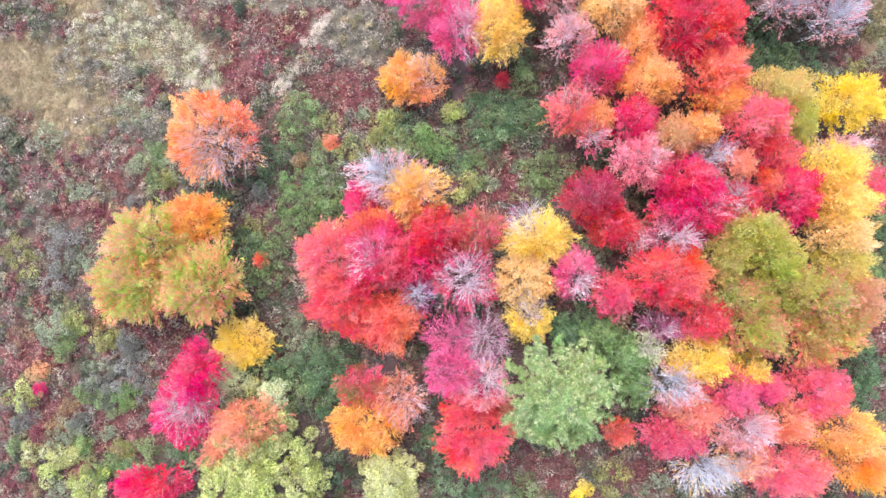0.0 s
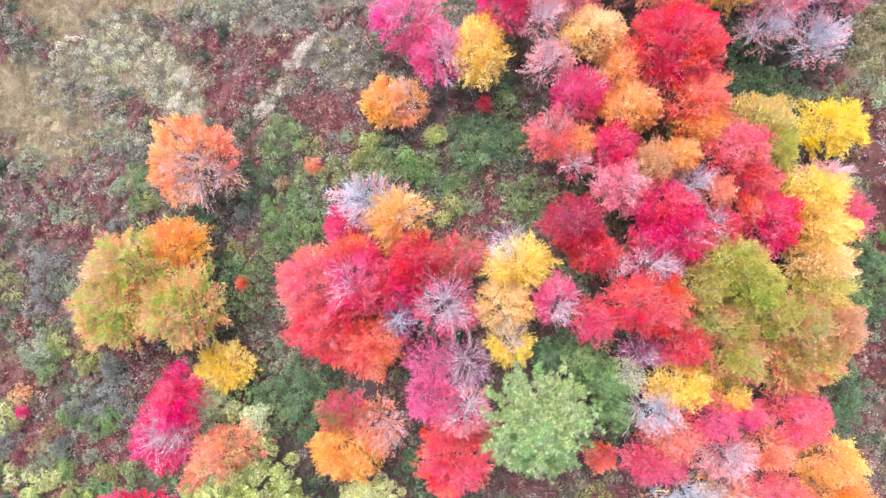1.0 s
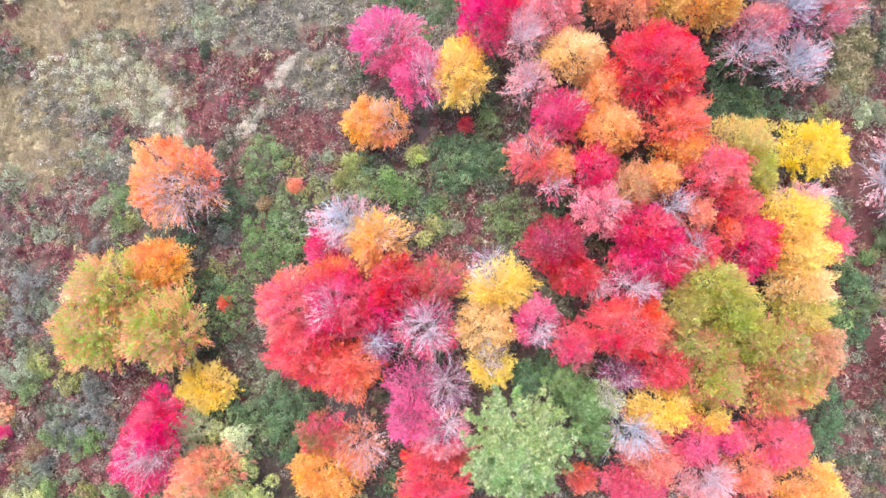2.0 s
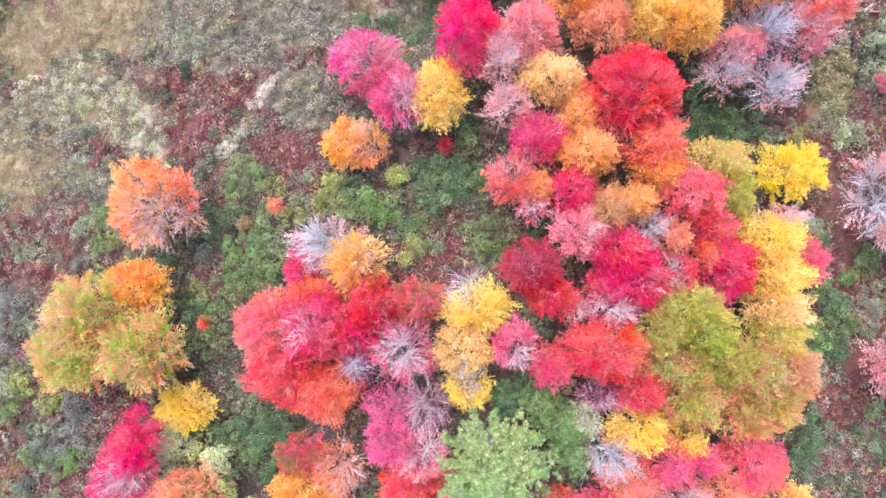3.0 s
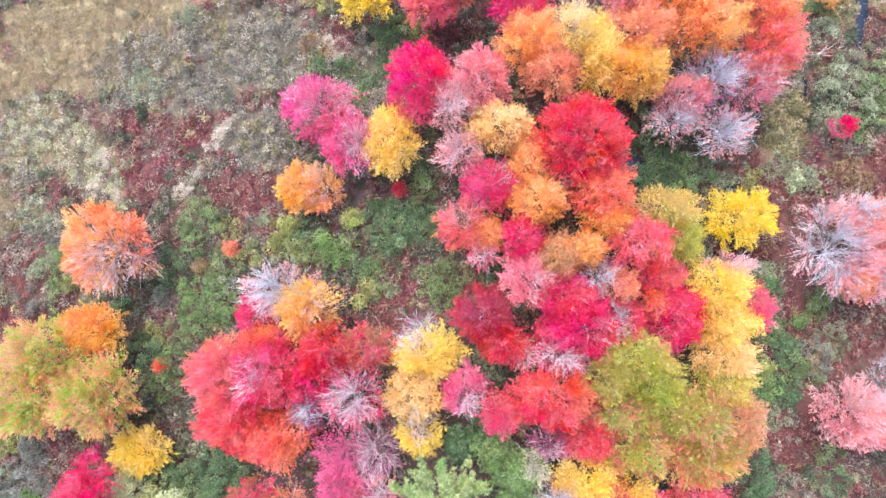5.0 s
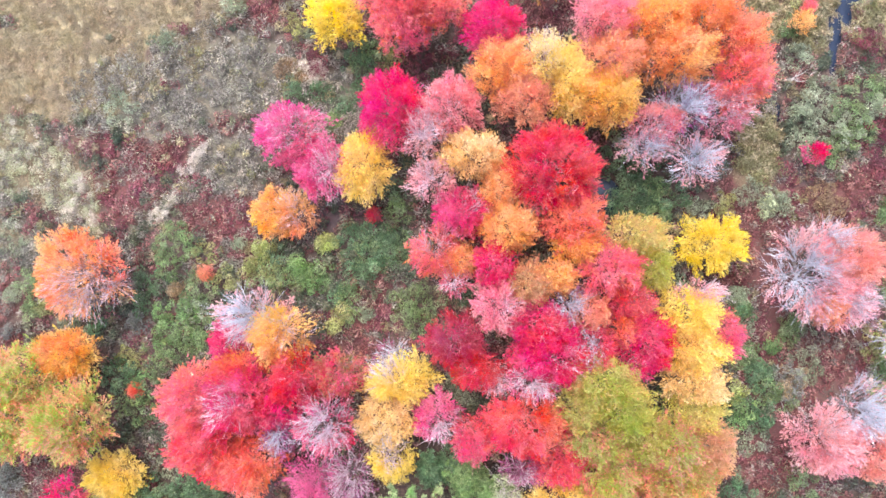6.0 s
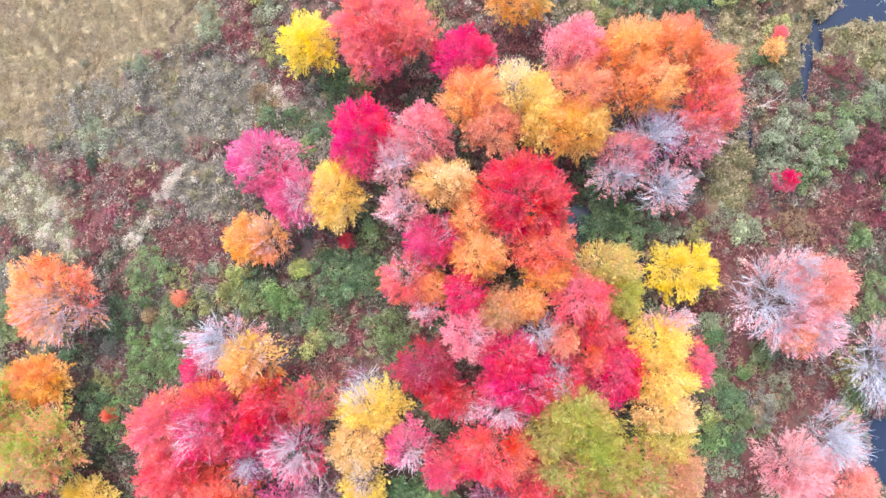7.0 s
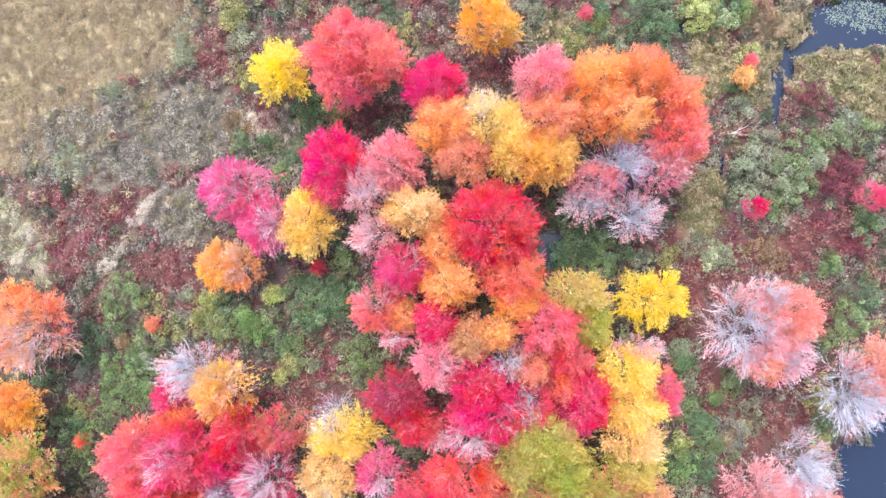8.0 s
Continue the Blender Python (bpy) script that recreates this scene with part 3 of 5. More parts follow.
c = layer("red_mat", c, (108, 58, 58), (62, 40, 40), 7.0)
c = layer("grey_mat", c, (116, 112, 96), (76, 76, 66), 6.0)
# bare wet ground, and the shade painted below the red sapling
c = layer("wet_shade_mat", c, (88, 74, 76), (68, 58, 60), 5.0)
c = layer("thatch", c, (150, 138, 108), (106, 98, 76), 4.0)
c = layer("worn", c, (92, 78, 64), (70, 58, 50), 5.0)
c = mixed(nt, spread(nt, noisy(nt, 2.2, 8.0, False, 0.75), 0.52, 0.72), c, lin((96, 78, 70)))
nt.links.new(c, bsdf.inputs["Base Color"])
bsdf.inputs["Roughness"].default_value = 0.95
bump = nt.nodes.new("ShaderNodeBump")
bump.inputs["Strength"].default_value, bump.inputs["Distance"].default_value = 0.8, 0.08
nt.links.new(noisy(nt, 7.0, 6.0, False, 0.7), bump.inputs["Height"])
nt.links.new(bump.outputs[0], bsdf.inputs["Normal"])
gme = mesh_from("ground", np.stack([X, Y, Z], -1).reshape(-1, 3), quads, PEAT)
for key, amount in (("wet_shade_mat", inside("bare", X, Y)), ("red_mat", 0.8 * inside("maroon", X, Y)), ("grey_mat", 0.8 * inside("grey", X, Y)), ("worn", 0.9 * inside("track", X, Y, 0.1)),
                    ("thatch", inside("bleach", X, Y, 0.12) + inside("straw", X, Y) + 0.6 * inside("sedge", X, Y) + 0.5 * inside("pale", X, Y) - 0.8 * inside("track", X, Y, 0.1))):
    att = gme.attributes.new(key, "FLOAT", "POINT")
    att.data.foreach_set("value", np.clip(amount, 0, 1).astype(np.float32).ravel())
ground = tagged(new("ground", gme), "dark peaty bog ground with straw-coloured meadow", "ground", kind="structure")

WATER, nt, bsdf = material("dark_bog_water")
bsdf.inputs["Base Color"].default_value = (0.012, 0.02, 0.04, 1)
bsdf.inputs["Roughness"].default_value = 0.12
bsdf.inputs["Specular IOR Level"].default_value = 0.3
bump = nt.nodes.new("ShaderNodeBump")
bump.inputs["Strength"].default_value, bump.inputs["Distance"].default_value = 0.15, 0.02
nt.links.new(noisy(nt, 2.5, 3.0, False), bump.inputs["Height"])
nt.links.new(bump.outputs[0], bsdf.inputs["Normal"])
wx, wy = np.meshgrid(np.linspace(-33, 43, 20), np.linspace(-21, 33, 15), indexing="ij")
wi = np.arange(wx.size).reshape(wx.shape)
wq = np.stack([wi[:-1, :-1], wi[1:, :-1], wi[1:, 1:], wi[:-1, 1:]], -1).reshape(-1, 4)
tagged(new("water", mesh_from("water", np.stack([wx, wy, np.full_like(wx, WATER_Z)], -1).reshape(-1, 3), wq, WATER)),
       "still dark blue bog water in channels and pools", "water", kind="structure")

# ---- trees, bushes and saplings ----
maple(-13.79, 6.75, 5.0, 2.66, 2.43, "flame_salmon", bare=.9, px=.4, py=-.4, pr=.85)
maple(-14.76, 2.20, 4.2, 1.99, 1.54, "orange_gold")
maple(-17.04, 1.07, 5.6, 2.43, 1.93, "olive_orange", bare=.3, px=-0.2, py=0.0, pr=.6)
maple(-17.77, -1.52, 5.6, 2.56, 2.06, "olive_orange", bare=.3, px=-0.1, py=0.1, pr=.6)
maple(-14.20, -1.26, 5.8, 2.42, 2.42, "olive_orange", bare=.3, px=0.1, py=-0.3, pr=.6)
maple(-12.40, -4.78, 2.8, 1.79, 1.52, "yellow_gold")
maple(-13.94, -6.23, 6.7, 1.40, 1.89, "crimson", bare=.3, px=-0.4, py=0.3, pr=.6)
maple(-14.57, -8.03, 6.8, 1.76, 1.94, "crimson", bare=1, px=.3, py=.2, pr=.75)
maple(-6.66, -0.02, 6.9, 2.18, 2.06, "coral", bare=.3, px=-0.2, py=-0.2, pr=.6)
maple(-4.34, 0.12, 7.3, 2.16, 1.98, "magenta_red", bare=.6, px=-.4, py=0, pr=.6)
maple(-5.98, -2.21, 7.0, 2.30, 1.93, "crimson_coral", bare=.3, px=0.4, py=-0.0, pr=.6)
maple(-4.02, -3.30, 6.7, 2.01, 1.76, "flame", bare=.3, px=0.3, py=-0.0, pr=.6)
maple(-4.77, 1.71, 6.0, 1.61, 1.11, "ember")
maple(-3.96, 4.22, 5.4, 2.19, 1.69, "rosy", bare=1, px=-.2, py=.3, pr=.9, twig=TWIG_GREY, keep=.7)
maple(-2.42, 3.44, 6.0, 1.85, 1.73, "gold_orange", bare=.5, px=.7, py=.2, pr=.7)
maple(-5.40, 2.87, 5.0, 1.08, 1.45, "crimson", bare=.3, px=0.1, py=-0.3, pr=.6)
maple(-1.38, 1.21, 6.7, 1.58, 1.67, "scarlet", bare=.3, px=0.1, py=0.3, pr=.6)
maple(0.85, 1.49, 6.5, 1.59, 1.28, "coral_green", bare=.3, px=0.0, py=0.2, pr=.6)
maple(0.20, -1.02, 7.1, 1.81, 1.75, "magenta_red", bare=1, px=0, py=0, pr=.95)
maple(-2.25, -1.90, 6.0, 1.05, 1.11, "dusky", bare=1, px=0, py=0, pr=.9, twig=TWIG_GREY)
maple(-2.48, -0.25, 6.5, 1.35, 1.35, "crimson", bare=.3, px=0.1, py=-0.3, pr=.6)
maple(4.02, 1.15, 5.6, 2.06, 1.50, "yellow_gold", bare=.7, px=-.5, py=.5, pr=.6)
maple(3.28, -1.13, 5.4, 1.69, 1.63, "peach", bare=.5, px=-.1, py=-.7, pr=.5, twig=TWIG_GREY)
maple(3.57, -3.27, 5.4, 1.32, 1.25, "yellow_gold", bare=.8, px=0, py=.5, pr=.7)
maple(-0.68, -4.14, 5.6, 1.62, 1.50, "magenta", bare=.9, px=.2, py=0, pr=1.0, twig=TWIG_PINK, keep=.3)
maple(1.16, -4.29, 4.8, 1.46, 1.53, "dusky", bare=.9, px=0, py=0, pr=1.1, keep=.4)
maple(-0.49, -6.10, 5.6, 1.62, 1.31, "magenta", bare=.9, px=0, py=0, pr=.8, twig=TWIG_PINK)
maple(1.11, -6.78, 5.9, 1.55, 1.49, "rosy_coral", bare=.96, px=.1, py=.4, pr=.8)
maple(0.53, -9.10, 5.2, 2.02, 2.65, "crimson_coral")
maple(-5.41, -6.98, 5.2, 1.45, 1.32, "coral_green")
maple(-5.05, -8.91, 5.6, 2.00, 1.75, "orange_gold")
maple(8.60, -9.50, 3.5, 0.95, 0.85, "flame")
maple(2.65, -8.60, 4.0, 0.80, 1.20, "salmon_olive", keep=.7)
maple(-3.45, -7.61, 5.4, 1.50, 1.63, "salmon", bare=.6, px=.3, py=0, pr=.9, keep=.7)
maple(-11.30, -8.98, 6.7, 2.01, 1.58, "salmon", bare=.3, px=0.2, py=0.1, pr=.6)
maple(-12.70, -10.32, 5.8, 1.24, 1.12, "salmon", bare=.3, px=-0.2, py=-0.4, pr=.6)
maple(-16.89, -12.34, 5.0, 2.22, 1.08, "crimson", bare=.3, px=0.3, py=-0.0, pr=.6)
maple(6.00, -0.86, 5.8, 1.37, 1.37, "magenta", bare=.95, px=.3, py=-.4, pr=.7)
maple(11.49, 3.92, 7.3, 1.74, 1.56, "crimson", bare=.3, px=0.2, py=0.3, pr=.6)
maple(12.04, 2.57, 7.3, 2.40, 1.68, "crimson", bare=.4, px=.5, py=0, pr=.6)
maple(14.13, 2.83, 6.7, 1.40, 1.40, "coral_red", bare=.95, px=-.4, py=.2, pr=.7, twig=TWIG_GREY)
maple(10.98, 1.08, 6.9, 1.57, 1.03, "magenta", bare=1, px=0, py=0, pr=1.2)
maple(6.97, 3.23, 6.3, 1.78, 1.60, "wine", bare=.3, px=0.2, py=0.3, pr=.6)
maple(8.10, 1.56, 5.8, 1.55, 1.12, "scarlet", bare=.3, px=-0.1, py=0.2, pr=.6)
maple(9.15, 1.07, 5.4, 0.94, 0.88, "rosy", bare=.6, px=0, py=0, pr=.9, keep=.6)
maple(10.57, -0.96, 7.8, 2.26, 1.84, "flame_red", bare=.3, px=-0.0, py=0.3, pr=.6)
maple(7.90, -1.91, 6.5, 1.22, 1.35, "coral_red", bare=.3, px=0.3, py=-0.3, pr=.6)
maple(12.48, -3.14, 6.3, 1.72, 1.35, "coral_red", bare=.3, px=-.4, py=-.3, pr=.7)
maple(10.60, -3.60, 5.4, 1.19, 0.88, "dusky", bare=.6, px=0, py=0, pr=.9)
maple(16.86, 3.18, 6.7, 1.70, 2.01, "crimson_hot", bare=.3, px=-0.3, py=-0.2, pr=.6)
maple(15.79, 3.82, 6.3, 0.92, 1.11, "flame", bare=.3, px=0.4, py=-0.1, pr=.6)
maple(19.12, 4.68, 6.9, 1.82, 1.57, "yellow_gold")
maple(19.31, 2.86, 7.1, 1.81, 1.51, "gold")
maple(19.37, 1.16, 6.9, 1.76, 1.33, "peach")
maple(19.50, -0.29, 6.5, 1.59, 1.35, "olive_gold")
maple(21.18, 3.54, 6.0, 0.93, 1.42, "coral", bare=.3, px=0.1, py=-0.2, pr=.6)
maple(19.84, 5.75, 6.0, 1.36, 0.74, "rosy", bare=.6, px=.2, py=.3, pr=.9)
maple(14.71, 1.16, 7.8, 2.02, 1.54, "olive")
maple(13.32, -0.10, 7.1, 1.39, 1.39, "olive")
maple(15.58, -0.18, 7.6, 1.85, 1.49, "olive_y")
maple(14.47, -1.95, 6.9, 2.00, 1.39, "olive_pink")
maple(15.02, -3.63, 6.9, 2.00, 1.57, "olive_pink")
maple(16.73, -1.45, 7.3, 1.50, 1.50, "olive_y")
maple(17.90, -2.11, 7.6, 1.97, 1.79, "olive_pink", bare=.3, px=0.0, py=-0.1, pr=.6)
maple(20.04, -2.05, 6.9, 1.45, 1.76, "salmon_olive")
maple(18.01, -4.12, 7.1, 2.17, 1.57, "olive_salmon")
maple(19.19, -3.46, 6.9, 1.51, 1.51, "olive_salmon")
maple(12.46, -5.27, 6.0, 1.92, 1.48, "gold")
maple(14.79, -5.91, 5.8, 1.49, 0.93, "gold")
maple(10.81, -6.58, 6.9, 1.52, 1.33, "rosy", bare=1, px=-.2, py=.1, pr=1.1, twig=TWIG_GREY)
maple(11.89, -7.92, 6.5, 1.65, 1.35, "salmon_coral", bare=.3, px=-0.1, py=0.1, pr=.6)
maple(11.09, -9.10, 6.3, 1.97, 1.35, "magenta_red", bare=.3, px=0.1, py=0.3, pr=.6)
maple(13.94, -6.88, 6.7, 1.46, 1.40, "magenta_red", bare=.3, px=0.1, py=0.3, pr=.6)
maple(15.64, -6.62, 6.5, 1.04, 0.92, "magenta", bare=.3, px=0.3, py=0.4, pr=.6)
maple(18.03, -6.83, 6.9, 1.88, 1.70, "coral", bare=.3, px=0.1, py=-0.3, pr=.6)
maple(14.35, -8.62, 7.1, 1.75, 1.39, "rosy", bare=.95, px=0, py=0, pr=.8)
maple(16.58, -8.41, 6.7, 1.52, 1.22, "salmon", bare=.3, px=0.3, py=0.4, pr=.6)
maple(12.47, -10.67, 7.3, 1.80, 1.38, "peach", bare=1, px=0, py=0, pr=1.3, twig=TWIG_GREY, keep=.4)
maple(14.47, -10.25, 6.7, 1.52, 1.22, "salmon", bare=.4, px=0, py=0, pr=.8)
maple(16.61, -10.88, 6.9, 2.30, 1.45, "coral", bare=.3, px=0.3, py=0.1, pr=.6)
maple(19.37, -8.78, 7.6, 1.85, 1.37, "gold_orange")
maple(20.13, -10.46, 7.3, 1.50, 1.44, "orange_gold")
maple(26.49, -1.98, 5.8, 2.06, 1.93, "rosy", bare=.5, px=0, py=.5, pr=.7)
maple(28.49, -0.39, 5.8, 1.56, 1.87, "rosy", bare=1, px=0, py=0, pr=1.2, twig=TWIG_GREY, keep=.5)
maple(29.13, -2.72, 5.6, 1.63, 1.44, "salmon_rosy")
maple(25.96, 6.71, 5.6, 2.46, 2.65, "rosy", bare=1, px=-.5, py=0, pr=.98, twig=TWIG_GREY)
maple(27.92, 7.60, 5.8, 1.76, 1.76, "salmon_rosy")
maple(27.85, 5.50, 5.2, 1.46, 1.72, "rosy", bare=.7, px=0, py=-.2, pr=.9, twig=TWIG_GREY)
maple(26.60, 4.99, 5.4, 0.95, 1.08, "salmon", bare=.3, px=0.2, py=-0.2, pr=.6)
maple(27.00, 8.60, 5.2, 1.08, 1.08, "rosy", bare=1, px=0, py=0, pr=1.3, twig=TWIG_GREY)
maple(31.42, 3.53, 5.6, 1.96, 2.40, "rosy", bare=1, px=-.4, py=-.3, pr=1.4, twig=TWIG_GREY, keep=.4)
maple(32.73, 4.70, 5.6, 1.58, 1.77, "salmon_rosy")
maple(20.87, 8.41, 4.5, 1.92, 1.66, "yellow", rag=2.0)
maple(16.56, 8.68, 6.5, 1.90, 1.35, "gold_olive")
maple(17.09, 7.18, 6.3, 1.41, 1.66, "olive_y")
maple(13.27, 9.51, 6.9, 1.76, 1.70, "flame", bare=.3, px=0.3, py=0.1, pr=.6)
maple(13.49, 8.12, 6.5, 1.41, 0.92, "orange_gold")
maple(15.12, 6.92, 7.3, 1.80, 1.62, "coral", bare=.3, px=-0.2, py=-0.3, pr=.6)
maple(16.11, 5.39, 6.7, 1.28, 1.34, "coral_red", bare=.3, px=0.3, py=0.4, pr=.6)
maple(14.04, 4.76, 6.5, 1.16, 1.10, "salmon", bare=.3, px=-.5, py=.3, pr=.6)
maple(12.92, 5.25, 6.7, 1.16, 1.03, "dusky", bare=1, px=0, py=0, pr=1.4, twig=TWIG_GREY)
maple(9.30, 5.04, 6.9, 1.57, 1.51, "rosy_coral", bare=.5, px=.2, py=0, pr=.6)
maple(10.92, 6.25, 6.5, 1.41, 1.35, "salmon_olive")
maple(12.20, 6.60, 6.5, 1.41, 1.04, "orange")
maple(9.06, 7.26, 6.5, 1.28, 1.41, "crimson", bare=.3, px=-0.3, py=0.2, pr=.6)
maple(9.76, 9.17, 6.7, 1.70, 1.52, "orange")
maple(5.92, 7.89, 5.8, 1.55, 1.49, "flame_coral", bare=.6, px=0, py=.4, pr=.6)
maple(7.31, 7.48, 5.4, 1.00, 1.07, "orange")
maple(6.94, 6.51, 5.8, 0.93, 0.99, "coral", bare=.9, px=0, py=0, pr=1.0)
maple(7.34, 10.07, 6.5, 1.71, 1.41, "magenta_red", bare=.5, px=.3, py=.4, pr=.6)
maple(5.76, 11.73, 6.3, 1.41, 1.17, "rosy", bare=.8, px=0, py=0, pr=.9)
maple(7.91, 13.09, 6.7, 1.95, 1.34, "peach")
maple(9.40, 11.37, 6.0, 1.25, 1.50, "orange")
maple(12.01, 12.30, 7.8, 2.61, 2.43, "scarlet_big", bare=.3, px=-0.1, py=-0.3, pr=.6, rag=.3)
maple(6.76, 15.62, 6.7, 1.83, 1.76, "rosy_coral", bare=.4, px=-.4, py=-.4, pr=.7)
maple(5.33, 14.38, 6.5, 1.22, 1.59, "rosy", bare=.9, px=0, py=0, pr=1.0)
maple(3.59, 15.50, 6.7, 1.95, 2.13, "crimson")
maple(-1.94, 14.32, 5.6, 2.06, 1.81, "magenta", bare=.6, px=.3, py=.1, pr=.7)
maple(-0.16, 12.41, 5.4, 1.63, 1.75, "magenta", bare=.8, px=.4, py=0, pr=.8)
maple(2.00, 12.51, 5.6, 1.50, 2.18, "gold")
maple(-3.31, 10.16, 3.0, 1.38, 1.52, "orange_gold")
maple(-2.13, 10.15, 3.1, 1.25, 1.45, "salmon_gold", bare=.7, px=0, py=.2, pr=.9)
maple(0.34, 21.04, 4.5, 1.74, 1.74, "yellow", rag=1.4)
maple(4.38, 21.70, 6.5, 2.54, 2.23, "coral", bare=.3, px=0.3, py=-0.4, pr=.6)
maple(4.12, 20.01, 6.0, 1.75, 1.37, "coral", bare=.3, px=0, py=0, pr=.7)
maple(6.39, 21.10, 6.9, 1.25, 1.44, "flame_coral", bare=.3, px=0.1, py=-0.4, pr=.6)
maple(8.99, 19.74, 6.5, 1.92, 1.67, "crimson")
maple(11.87, 23.39, 5.6, 1.77, 1.70, "orange_gold")
maple(9.52, 17.52, 7.3, 1.95, 1.70, "orange")
maple(10.53, 15.99, 6.9, 1.72, 1.50, "salmon_coral", bare=.3, px=0.3, py=0.4, pr=.6)
maple(11.61, 17.91, 7.6, 1.27, 1.63, "cream", bare=.5, px=0, py=.2, pr=.7)
maple(12.96, 16.79, 7.3, 1.27, 2.18, "cream_gold")
maple(14.76, 19.87, 8.0, 1.73, 1.73, "rosy_coral", bare=.3, px=0.0, py=0.4, pr=.6)
maple(15.04, 17.68, 8.0, 1.79, 1.61, "salmon", bare=.3, px=-0.2, py=-0.3, pr=.6)
maple(14.66, 15.90, 7.6, 2.05, 1.72, "gold_orange")
maple(17.37, 19.71, 8.4, 1.95, 1.66, "orange")
maple(18.24, 17.92, 8.2, 2.26, 1.55, "orange")
maple(19.78, 20.03, 8.2, 1.61, 1.55, "salmon_orange")
maple(21.50, 18.80, 8.0, 1.38, 1.44, "salmon_flame")
maple(21.68, 16.85, 7.8, 1.68, 1.86, "flame_coral", bare=.3, px=0.1, py=-0.4, pr=.6)
maple(21.04, 15.40, 6.9, 1.41, 1.47, "rosy_coral", bare=.6, px=0, py=0, pr=.9)
maple(18.85, 15.52, 7.1, 1.71, 1.34, "dusky", bare=1, px=0, py=0, pr=1.5, twig=TWIG_GREY)
maple(17.55, 14.66, 6.3, 1.74, 1.18, "rosy_coral", bare=.7, px=-.3, py=-.5, pr=.8)
maple(17.06, 13.47, 5.6, 1.32, 1.14, "rosy", bare=1, px=0, py=0, pr=1.0, twig=TWIG_GREY)
maple(19.68, 12.85, 6.0, 1.56, 1.37, "rosy", bare=1, px=0, py=0, pr=1.1, twig=TWIG_GREY)
maple(9.61, -4.76, 6.0, 1.05, 1.05, "silver_green", bare=.5, px=.2, py=.2, pr=.8, keep=.8)
maple(3.57, 2.28, 4.3, 1.03, 0.83, "dusky", bare=1, px=0, py=0, pr=1.5, twig=TWIG_GREY)
bush(-9.32, 8.56, 1.9, 1.46, "green")
bush(-9.86, 7.27, 1.7, 1.21, "bright_green")
bush(-7.81, 7.94, 1.4, 1.09, "olive_bush")
bush(-8.05, 5.65, 1.7, 1.47, "green")
bush(-8.94, 3.87, 2.0, 1.64, "bright_green")
bush(-7.38, 3.54, 1.7, 1.27, "green")
bush(-9.52, 2.08, 1.6, 1.34, "green")
bush(-10.93, 6.31, 1.4, 1.15, "dark_green")
bush(-14.27, 4.18, 1.7, 1.21, "dark_green")
bush(-18.11, 6.15, 1.3, 1.09, "green")
bush(-16.97, 5.49, 1.2, 0.97, "grey_green")
bush(-12.63, 0.77, 1.6, 1.34, "dark_green")
bush(-11.11, 0.14, 1.7, 1.27, "green")
bush(-11.36, -1.35, 1.4, 1.09, "bright_green")
bush(-12.38, -1.04, 1.3, 0.96, "green")
bush(-9.75, -4.29, 1.2, 1.35, "grey_green")
bush(-10.41, -6.14, 1.7, 1.34, "dark_green")
bush(-11.52, -6.61, 1.8, 1.27, "green")
bush(-8.78, -6.12, 1.7, 1.47, "dark_green")
bush(-7.93, -7.69, 1.8, 1.53, "dark_green")
bush(-7.02, -6.13, 1.6, 1.28, "dark_green")
bush(-8.24, -6.15, 2.0, 1.74, "dark_green")
bush(-7.46, -7.45, 1.8, 1.40, "dark_green")
bush(-8.95, -7.80, 1.6, 1.28, "green")
bush(-7.29, -12.23, 1.8, 1.27, "dark_green")
bush(-1.52, -10.59, 1.8, 1.40, "dark_green")
bush(-0.56, -12.78, 1.9, 1.65, "dark_green")
bush(1.35, -13.10, 1.8, 1.46, "dark_green")
bush(3.58, -13.29, 1.6, 1.28, "green")
bush(-13.07, -6.96, 3.4, 1.23, "silver_green")
bush(-13.27, -8.40, 3.2, 1.11, "silver_green")
bush(-10.48, -7.73, 3.4, 1.04, "silver_green")
bush(-11.94, -8.30, 2.7, 1.06, "olive_bush")
bush(-10.06, -9.10, 2.5, 1.06, "green")
bush(-10.09, -6.68, 1.6, 1.15, "green")
bush(-23.72, -3.81, 1.7, 1.47, "grey_green")
bush(-22.82, -3.33, 1.5, 1.09, "olive_bush")
bush(-20.79, -7.56, 1.5, 1.54, "blue_grey")
bush(-19.64, -6.58, 1.5, 1.47, "blue_grey")
bush(-20.16, -8.38, 1.4, 1.09, "green")
bush(-25.72, -8.06, 1.6, 1.15, "lime")
bush(-23.50, -10.21, 1.3, 1.09, "grey_green")
bush(-22.49, -11.18, 1.3, 0.97, "olive_bush")
bush(-24.17, -12.43, 1.6, 1.09, "lime")
bush(-25.32, -11.37, 1.3, 0.77, "pale_lime")
bush(-21.39, -12.88, 2.3, 1.38, "lime")
bush(-22.74, 4.08, 1.1, 0.78, "grey_green")
bush(-23.58, 0.93, 1.4, 1.48, "blue_grey")
bush(-23.98, -1.21, 1.2, 1.10, "blue_grey")
bush(-22.24, 0.11, 1.4, 1.22, "grey_green")
bush(-20.90, -4.65, 1.3, 0.97, "olive_bush")
bush(-19.38, 3.24, 1.1, 0.58, "blue_grey")
bush(8.47, -12.59, 1.7, 1.27, "olive_bush")
bush(6.74, -13.23, 1.7, 0.76, "yellow")
bush(10.87, -12.93, 1.5, 1.09, "grey_green")
bush(-4.03, 8.26, 1.4, 0.51, "lime")
bush(-4.19, 7.28, 1.4, 1.28, "olive_bush")
bush(-2.56, 6.79, 1.4, 1.28, "green")
bush(-1.06, 6.61, 1.7, 1.15, "bright_green")
